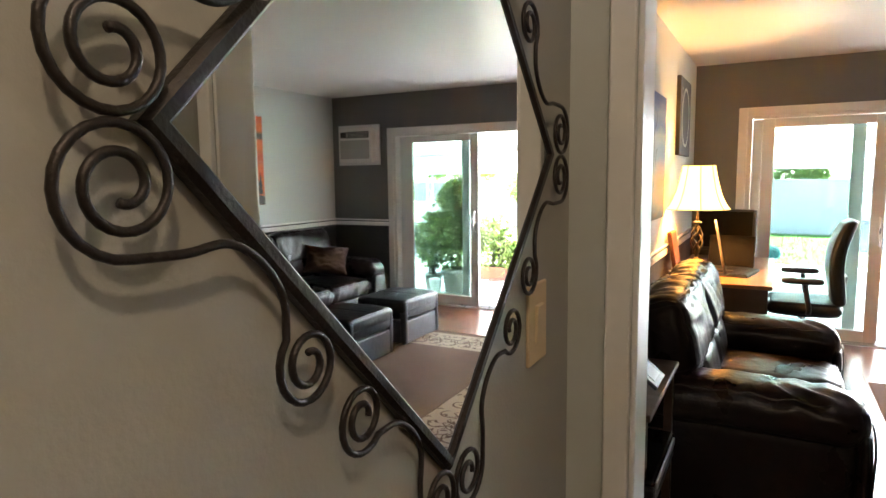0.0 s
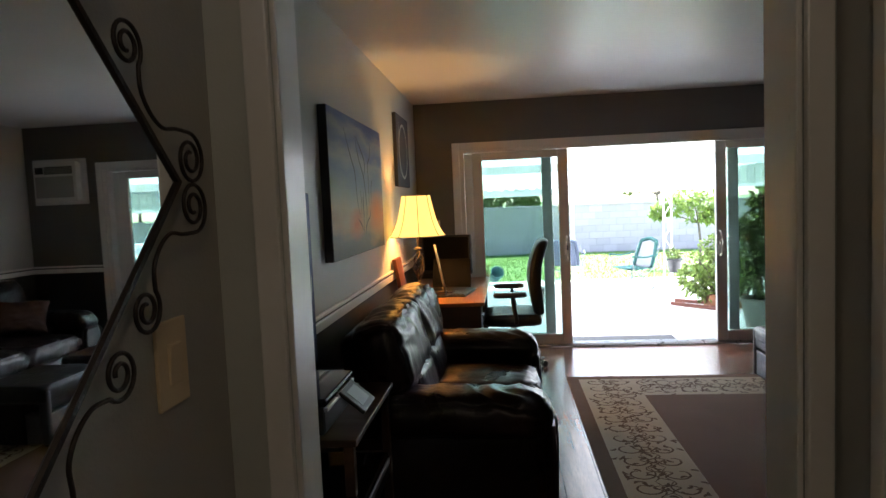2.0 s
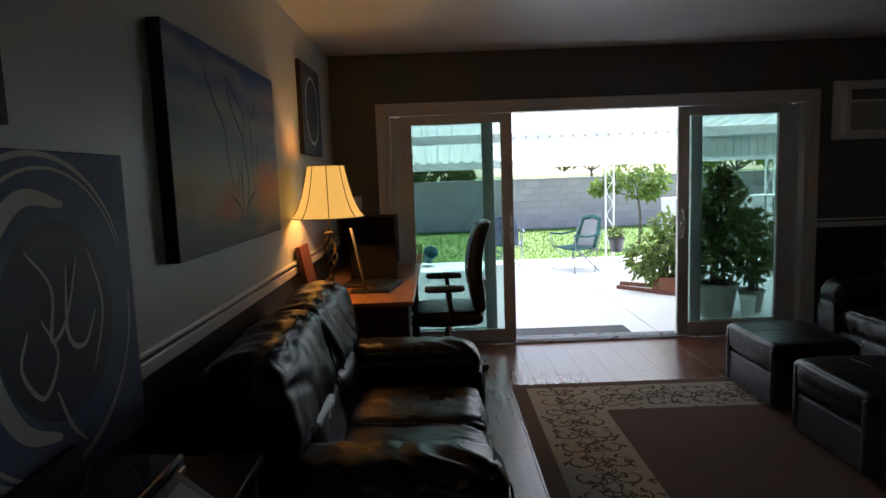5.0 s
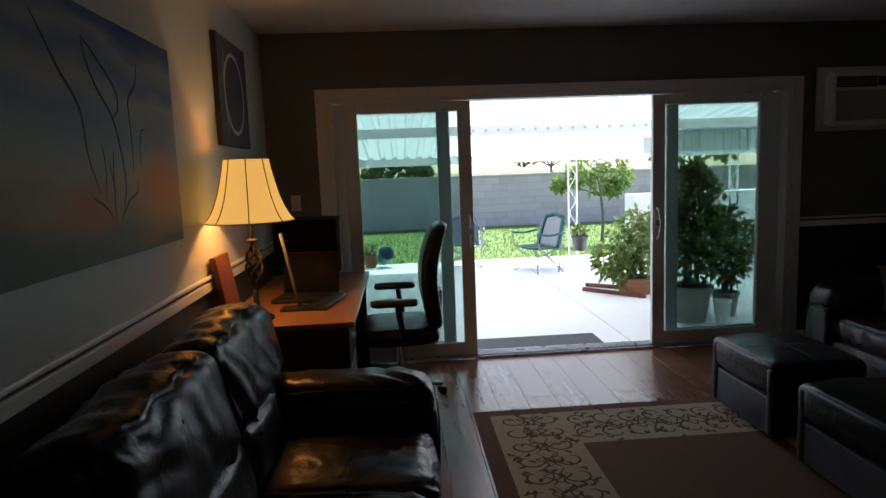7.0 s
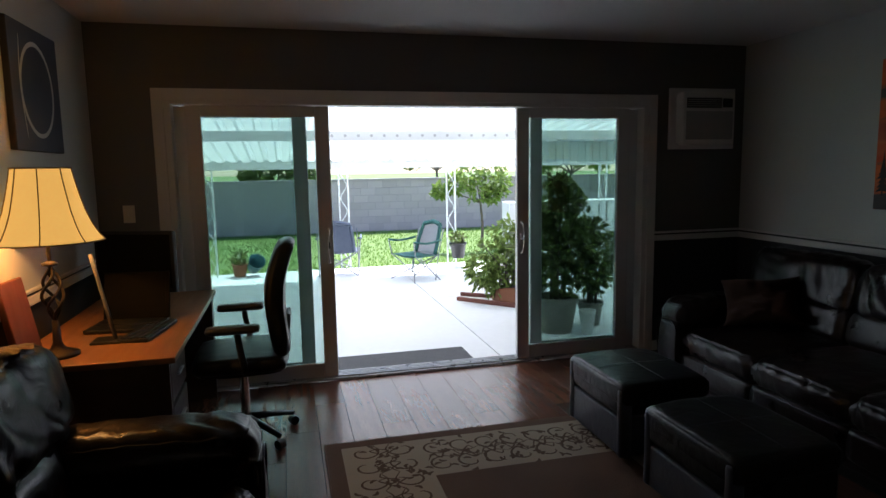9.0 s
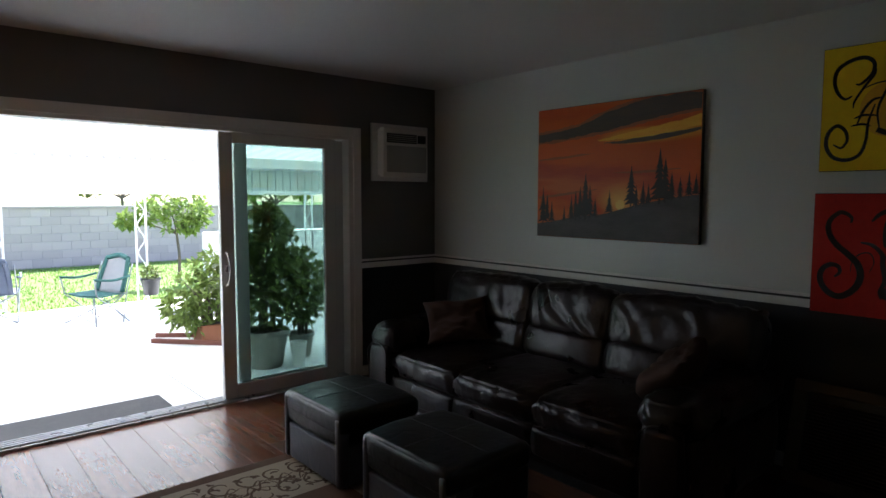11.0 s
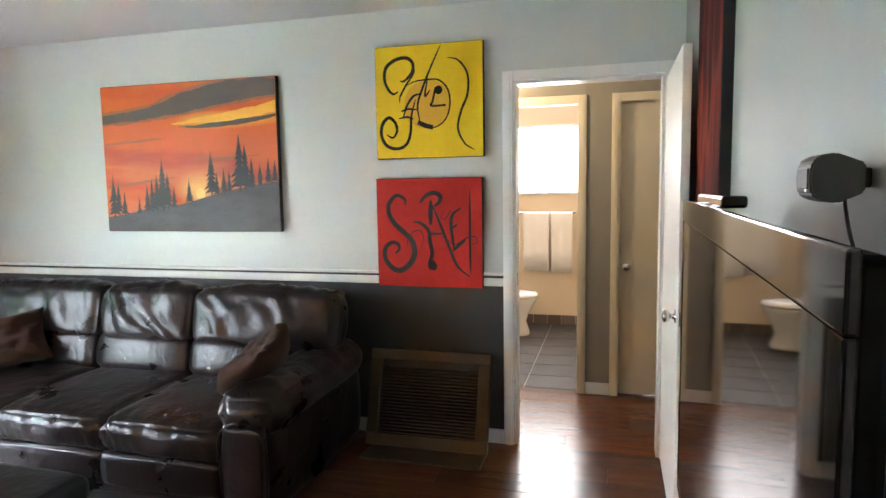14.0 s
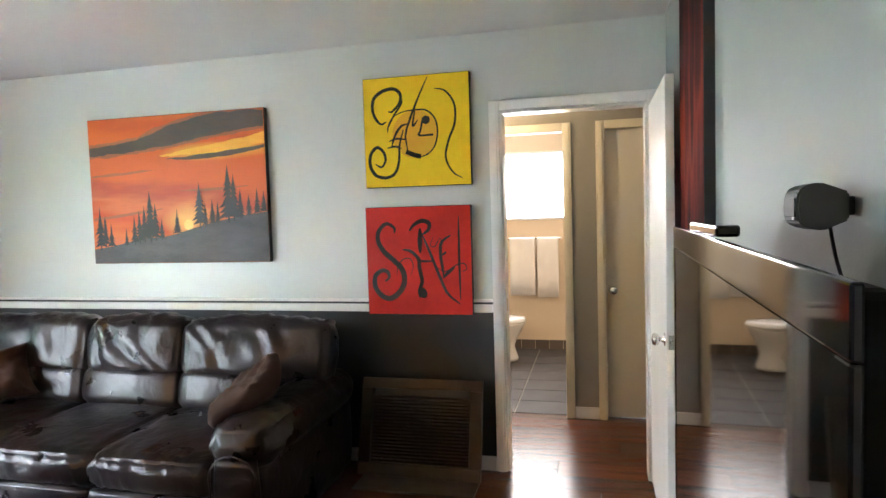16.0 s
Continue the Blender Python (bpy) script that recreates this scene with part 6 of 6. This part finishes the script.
def garden_tree(name, label, place, trunk_h, lobes, count, size, mat, seed, thick=0.05):
    t = thing(name, place, label, "tree")
    q = random.Random(seed)
    part("trunk", sweep(bmesh.new(), smooth_line([(0, 0, 0), (0.03, 0.02, trunk_h * 0.5), (-0.02, 0, trunk_h)], 6), thick, 10, r_end=thick * 0.6), BARK, t, "", True)
    for cx, cy, cz, k in lobes:
        part("limb", sweep(bmesh.new(), smooth_line([(-0.02, 0, trunk_h * 0.96), (cx * 0.5 + 0.05 * q.random(), cy * 0.5, trunk_h + (cz - trunk_h) * 0.5), (cx, cy, cz)], 6), thick * 0.45, 8, r_end=0.008), BARK, t, "", True)
    crown(t, (0, 0, 0), mat=mat, count=count, spread=(1, 1, 1), size=size, seed=seed, lobes=lobes)
    return t


garden_tree("garden_tree", "young garden tree with light green leaves on the lawn", (4.75, 14.3, GZ), 0.98,
            [(-0.55, 0, 1.35, 0.28), (-0.2, 0.1, 1.55, 0.36), (0.2, -0.1, 1.5, 0.36), (0.45, 0.1, 1.32, 0.28), (-0.05, 0, 1.22, 0.32), (-0.85, 0.1, 1.2, 0.18), (0.25, 0, 1.12, 0.22)], 1500, 0.12, LEAF_LIGHT, 5, 0.035)

t = thing("potted_plant", (3.42, 7.62, GZ), "tall leafy shrub in a pale plastic pot", "plant")
pot(t, 0.21, 0.36, POT_PALE)
stems(t, 9, 0.26, 0.33, 1.25, 1)
crown(t, (0, 0, 0), mat=LEAF, count=1900, spread=(1.3, 1.2, 0.98), size=0.095, seed=11, hollow=0.2, lobes=[(0, 0, 0.62, 0.30), (-0.12, 0.05, 0.85, 0.27), (0.13, -0.02, 0.8, 0.28), (0.02, 0, 1.08, 0.24), (0.08, 0.03, 1.32, 0.17), (-0.1, 0, 1.2, 0.14), (0.02, 0, 1.5, 0.09)])
t = thing("potted_plant", (3.86, 7.75, GZ), "leafy shrub in a small pale pot by the door", "plant")
pot(t, 0.13, 0.25, POT_PALE)
stems(t, 6, 0.2, 0.22, 0.8, 2)
crown(t, (0, 0, 0), count=1300, spread=(1.35, 1.25, 1.0), size=0.085, seed=12, hollow=0.2, lobes=[(0, 0, 0.55, 0.26), (0.08, 0, 0.78, 0.25), (-0.06, 0.04, 0.98, 0.18)])
t = thing("plant_pot", (3.66, 7.42, GZ), "narrow white plastic plant pot beside the shrubs", "plant pot")
pot(t, 0.075, 0.24, WHITE_PLASTIC)
t = thing("patio_shrub", (3.42, 9.05, GZ), "broad leafy patio shrub in a terracotta trough", "plant")
part("trough", boxed(-0.16, 0.35, -0.14, 0.14, 0, 0.20, bevel=0.015), TERRACOTTA, t, "terracotta trough")
part("soil", boxed(-0.14, 0.33, -0.12, 0.12, 0.19, 0.205), SOIL, t)
stems(t, 10, 0.42, 0.2, 0.75, 3)
crown(t, (0, 0, 0), mat=LEAF_LIGHT, count=2000, spread=(1, 1, 1), size=0.085, seed=13, hollow=0.45, lobes=[(-0.32, 0, 0.42, 0.26), (-0.12, 0, 0.60, 0.30), (0.15, 0, 0.62, 0.34), (0.02, 0.05, 0.82, 0.24), (0.35, 0, 0.75, 0.32), (-0.2, 0, 0.30, 0.22), (0.2, -0.05, 0.4, 0.28)])
for a, b in (((2.86, 9.35), (3.42, 8.72)), ((2.98, 9.62), (3.5, 9.2))):
    bm = boxed(0, (Vector(b) - Vector(a)).length, -0.02, 0.02, 0.0, 0.05, bevel=0.005)
    ang_ = math.degrees(math.atan2(b[1] - a[1], b[0] - a[0]))
    solo("edging_timber", bm, RAILWOOD, "red-brown timber edging piece on the patio", "timber", group="timber edging", place=(a[0], a[1], GZ), rz=ang_)
solo("door_mat", boxed(1.16, 2.34, F + 0.20, 7.32, GZ, GZ + 0.014, bevel=0.005), MAT, "dark grey rubber door mat outside the patio door", "mat")
t = thing("plant_pot", (0.06, 12.25, GZ), "small dark plant pot at the patio edge", "plant pot")
pot(t, 0.12, 0.2, TERRACOTTA)
crown(t, (0, 0, 0), count=120, spread=(1, 1, 1), size=0.08, seed=15, lobes=[(0, 0, 0.28, 0.13)])
t = thing("watering_bucket", (0.26, 12.3, GZ), "tipped teal plastic bucket at the patio edge", "bucket")
part("bucket", moved(lathe(bmesh.new(), [(0.09, 0), (0.13, 0.26), (0.135, 0.265), (0.125, 0.26), (0.085, 0.02)], 24), 0, 0, 0.10, 55, 0, 20), BLUETARP, t, "", True)


def camp_chair(place, rz, cloth, back, label):
    t = thing("camp_chair", place, label, "folding chair", rz, group="folding camp chairs on the patio")
    w, s = 0.31, 0.38
    for a, b in (((-w, -0.22, 0), (w, 0.2, s)), ((w, -0.22, 0), (-w, 0.2, s)), ((-w, 0.25, 0), (-w, -0.2, s)), ((w, 0.25, 0), (w, -0.2, s)), ((-w, 0.25, 0), (w, 0.2, s)), ((w, 0.25, 0), (-w, 0.2, s))):
        part("leg_tube", rodded(a, b, 0.009, n=8), STEEL_GREY, t)
    for x in (-w, w):
        part("back_post", sweep(bmesh.new(), smooth_line([(x, 0.16, 0.0), (x, 0.22, s), (x * 0.98, 0.33, 0.76)], 5), 0.009, 8), STEEL_GREY, t, "", True)
        part("arm_strap", sweep(bmesh.new(), smooth_line([(x * 1.06, 0.26, 0.60), (x * 1.12, 0, 0.57), (x * 1.06, -0.24, 0.60)], 5), 0.016, 8), cloth, t, "", True)
        part("arm_post", rodded((x, -0.2, s), (x * 1.06, -0.24, 0.60), 0.009, n=8), STEEL_GREY, t)
    bm = bmesh.new()
    grid = [[bm.verts.new((-w + 2 * w * i / 8, -0.22 + 0.44 * j / 8, s - 0.05 * math.sin(math.pi * i / 8) * math.sin(math.pi * (j + 1) / 10) + 0.02 * (j == 0))) for j in range(9)] for i in range(9)]
    for i in range(8):
        for j in range(8):
            bm.faces.new((grid[i][j], grid[i + 1][j], grid[i + 1][j + 1], grid[i][j + 1]))
    seat = part("seat_cloth", bm, cloth, t, "", True)
    seat.modifiers.new("thick", "SOLIDIFY").thickness = 0.008
    bm = bmesh.new()
    grid = [[bm.verts.new(((-w + 2 * w * i / 8) * 0.78 * (1 - 0.18 * (j / 10) ** 3), 0.21 + 0.14 * j / 10 + 0.035 * math.sin(math.pi * i / 8), s - 0.02 + 0.45 * j / 10 + 0.03 * math.sin(math.pi * i / 8) * (j / 10))) for j in range(11)] for i in range(9)]
    for i in range(8):
        for j in range(10):
            bm.faces.new((grid[i][j], grid[i + 1][j], grid[i + 1][j + 1], grid[i][j + 1]))
    b = part("back_cloth", bm, back, t, "grey mesh back", True)
    b.modifiers.new("thick", "SOLIDIFY").thickness = 0.008
    for x in (-w, w):
        part("back_border", sweep(bmesh.new(), smooth_line([(x * 0.78, 0.205, s), (x * 0.76, 0.27, s + 0.2), (x * 0.66, 0.345, s + 0.43)], 5), 0.03, 8), cloth, b, "", True)
    part("head_border", sweep(bmesh.new(), smooth_line([(-w * 0.66, 0.345, s + 0.43), (0, 0.38, s + 0.47), (w * 0.66, 0.345, s + 0.43)], 5), 0.034, 8), cloth, b, "", True)


camp_chair((2.66, 11.05, GZ), -66, CAMP_CLOTH, CAMP_GREY, "teal and grey folding camp chair on the patio")
camp_chair((1.62, 11.95, GZ), 170, CAMP_BLUE, CAMP_BLUE, "slate blue folding camp chair with its back turned")

# block wall
bw = thing("wall_garden", (0, 0, 0), "mauve grey concrete block garden wall with a cap course", "garden wall", kind="structure")
part("core", boxed(-14, 20, 19.03, 19.17, GZ - 0.1, 1.28), MORTAR, bw)
block = finish("block", boxed(0.003, 0.397, -0.012, 0.03, 0.003, 0.193, bevel=0.004, seg=1), BLOCK)
for j in range(7):
    for i in range(42):
        ob = new("block", block)
        ob.parent, ob.location = bw, (-5.4 + i * 0.4 + (0.2 if j % 2 else 0), 19.03, GZ + j * 0.196)
part("cap", boxed(-14, 20, 18.98, 19.22, 1.275, 1.33, bevel=0.008), BLOCK, bw)
# white side wall of the patio
solo("wall_patio_side", boxed(-0.62, -0.45, 9.0, 12.4, GZ, 2.0, bevel=0.01), STUCCO, "white stucco wall at the side of the patio", "wall", "structure")
# planter ledge at the right
solo("wall_planter", boxed(4.6, 9.0, 12.2, 12.6, GZ, 0.95, bevel=0.02), STUCCO, "low white garden wall beyond the potted plants", "wall", "structure")

# patio cover: ribbed roof on lacy iron posts
cover = thing("patio_cover", (0, 0, 0), "white corrugated patio roof on ornamental iron posts", "patio cover")
Z0, Z1, Y0, Y1 = 2.42, 1.70, F + 0.18, 12.35
bm = bmesh.new()
xs = []
x = -4.0
while x < 8.2:
    xs += [(x, 0.0), (x + 0.10, 0.0), (x + 0.125, 0.035), (x + 0.175, 0.035)]
    x += 0.2
rows = [[bm.verts.new((x, y, z + h)) for x, h in xs] for y, z in ((Y0, Z0), (Y1, Z1))]
for i in range(len(xs) - 1):
    bm.faces.new((rows[0][i], rows[0][i + 1], rows[1][i + 1], rows[1][i]))
roof = part("roof_sheet", bm, ROOF_SHEET, cover, "white translucent ribbed roof sheet")
mid = Z0 + (Z1 - Z0) * (9.7 - Y0) / (Y1 - Y0)
part("cross_beam", boxed(-4, 8.2, 9.66, 9.74, mid - 0.13, mid - 0.008, bevel=0.006), ALU_WHITE, cover)
for k in range(40):
    part("beam_bolt", rodded((-1.0 + 0.16 * k, 9.655, mid - 0.07), (-1.0 + 0.16 * k, 9.662, mid - 0.07), 0.018, n=10), BOLT_GREY, cover)
part("fascia", boxed(-4, 8.2, Y1, Y1 + 0.05, Z1 - 0.12, Z1 + 0.06, bevel=0.006), ALU_WHITE, cover)
for px in (-0.35, 1.74, 3.55, 6.4):
    post = part("post", boxed(px - 0.085, px - 0.06, 12.20, 12.225, GZ, Z1 - 0.02), ALU_WHITE, cover)
    part("post_bar", boxed(px + 0.06, px + 0.085, 12.20, 12.225, GZ, Z1 - 0.02), ALU_WHITE, post)
    pts = [(px + 0.05 * math.sin(k * 0.9), 12.212, GZ + 0.05 + k * 0.06) for k in range(29)]
    part("post_scroll", sweep(bmesh.new(), pts, 0.008, 6), ALU_WHITE, post, "", True)
t = thing("hanging_planter", (3.62, 12.05, 0.05), "black hanging pot with a small plant on a post", "plant pot")
pot(t, 0.14, 0.26, BLACK)
crown(t, (0, 0, 0), count=140, spread=(1, 1, 1), size=0.08, seed=17, lobes=[(0, 0, 0.32, 0.14)])
part("hook", rodded((0, 0.14, 0.22), (0, 0.16, 0.22), 0.01), ALU_WHITE, t)
# ribbed gable panel hanging at the side
gable = thing("patio_awning", (0, 0, 0), "pale green ribbed awning panel beside the patio", "awning")
for k in range(26):
    x = 4.15 + k * 0.12
    part("awning_strip", boxed(x, x + 0.112, 10.6, 10.63, 1.62 + 0.012 * (k % 2), min(1.85 + (x - 4.15) * 0.55, mid + 0.25), bevel=0.006), SIDING, gable)
part("awning_edge", boxed(4.1, 7.3, 10.58, 10.65, 1.585, 1.62, bevel=0.006), ALU_WHITE, gable)

# trees beyond the garden wall
for i, (x, y, s, m_) in enumerate(((0.6, 23, 1.0, LEAF), (-3.5, 25, 1.3, LEAF), (10.5, 22, 1.25, LEAF_LIGHT), (13.5, 23, 1.5, LEAF), (7.6, 30, 1.4, LEAF))):
    garden_tree("neighbour_tree", "leafy neighbouring tree showing above the garden wall", (x, y, GZ), 1.2 * s,
                [(-0.5 * s, 0, 1.75 * s, 0.55 * s), (0.4 * s, 0.1, 1.8 * s, 0.6 * s), (0, 0, 2.1 * s, 0.5 * s), (0.8 * s, 0, 1.6 * s, 0.4 * s), (-0.9 * s, 0, 1.55 * s, 0.4 * s)], 1100, 0.22, m_, 30 + i, 0.09)


# ---- floors, laid piece by piece ----
SUB = solo("floor", boxed(L - 0.1, CX + 0.1, HY - 0.1, F + 0.02, -0.12, -0.008), DARKWOOD, "dark cherry laminate plank floor", "floor", "structure")
plank_meshes = {}
rng = random.Random(4)


def plank(x0, x1, y0, y1):
    key = (round(x1 - x0, 3), round(y1 - y0, 2))
    if key not in plank_meshes:
        plank_meshes[key] = finish("plank", boxed(0.0006, key[0] - 0.0006, 0.0006, key[1] - 0.0006, -0.008, 0.0, bevel=0.0012, seg=1), FLOORWOOD)
    ob = new("plank", plank_meshes[key])
    ob.parent = SUB
    ob.location = (x0, y0, 0)


def lay(x0, x1, y0, y1, wide=0.19, long=1.21):
    x, k = x0, 0
    while x < x1 - 1e-4:
        xe = min(x + wide, x1)
        y, first = y0, True
        while y < y1 - 1e-4:
            ye = min(y1, y + (long * (0.3 + 0.35 * (k % 3)) if first else long))
            plank(x, xe, y, ye)
            y, first = ye, False
        x, k = xe, k + 1


lay(L, R, P1, F + 0.0)
lay(HX0, HX1, HY, P1)
lay(R, CX + 0.05, 0.6, 3.9)
# bathroom tiles
BF = solo("floor_bath", boxed(CX + 0.05, BX, 1.6, 4.2, -0.12, -0.006), GROUT, "slate grey tiled bathroom floor with pale grout", "floor", "structure")
tile_mesh = finish("tile", boxed(0.004, 0.301, 0.004, 0.606, -0.006, 0.0, bevel=0.0015, seg=1), TILE)
for i in range(8):
    for j in range(4):
        x, y = CX + 0.06 + i * 0.305, 1.94 + j * 0.61
        if x < BX and y < 4.2:
            ob = new("tile", tile_mesh)
            ob.parent, ob.location = BF, (x, y, 0)
TB = thing("baseboard_bath", (0, 0, 0), "brown slate tile skirting", "skirting", kind="structure")
base_mesh = finish("tile", boxed(-0.01, 0, 0.002, 0.148, 0.0, 0.1, bevel=0.0015, seg=1), TILE_BROWN)
for j in range(16):
    ob = new("tile", base_mesh)
    ob.parent, ob.location = TB, (BX, 1.7 + j * 0.15, 0)
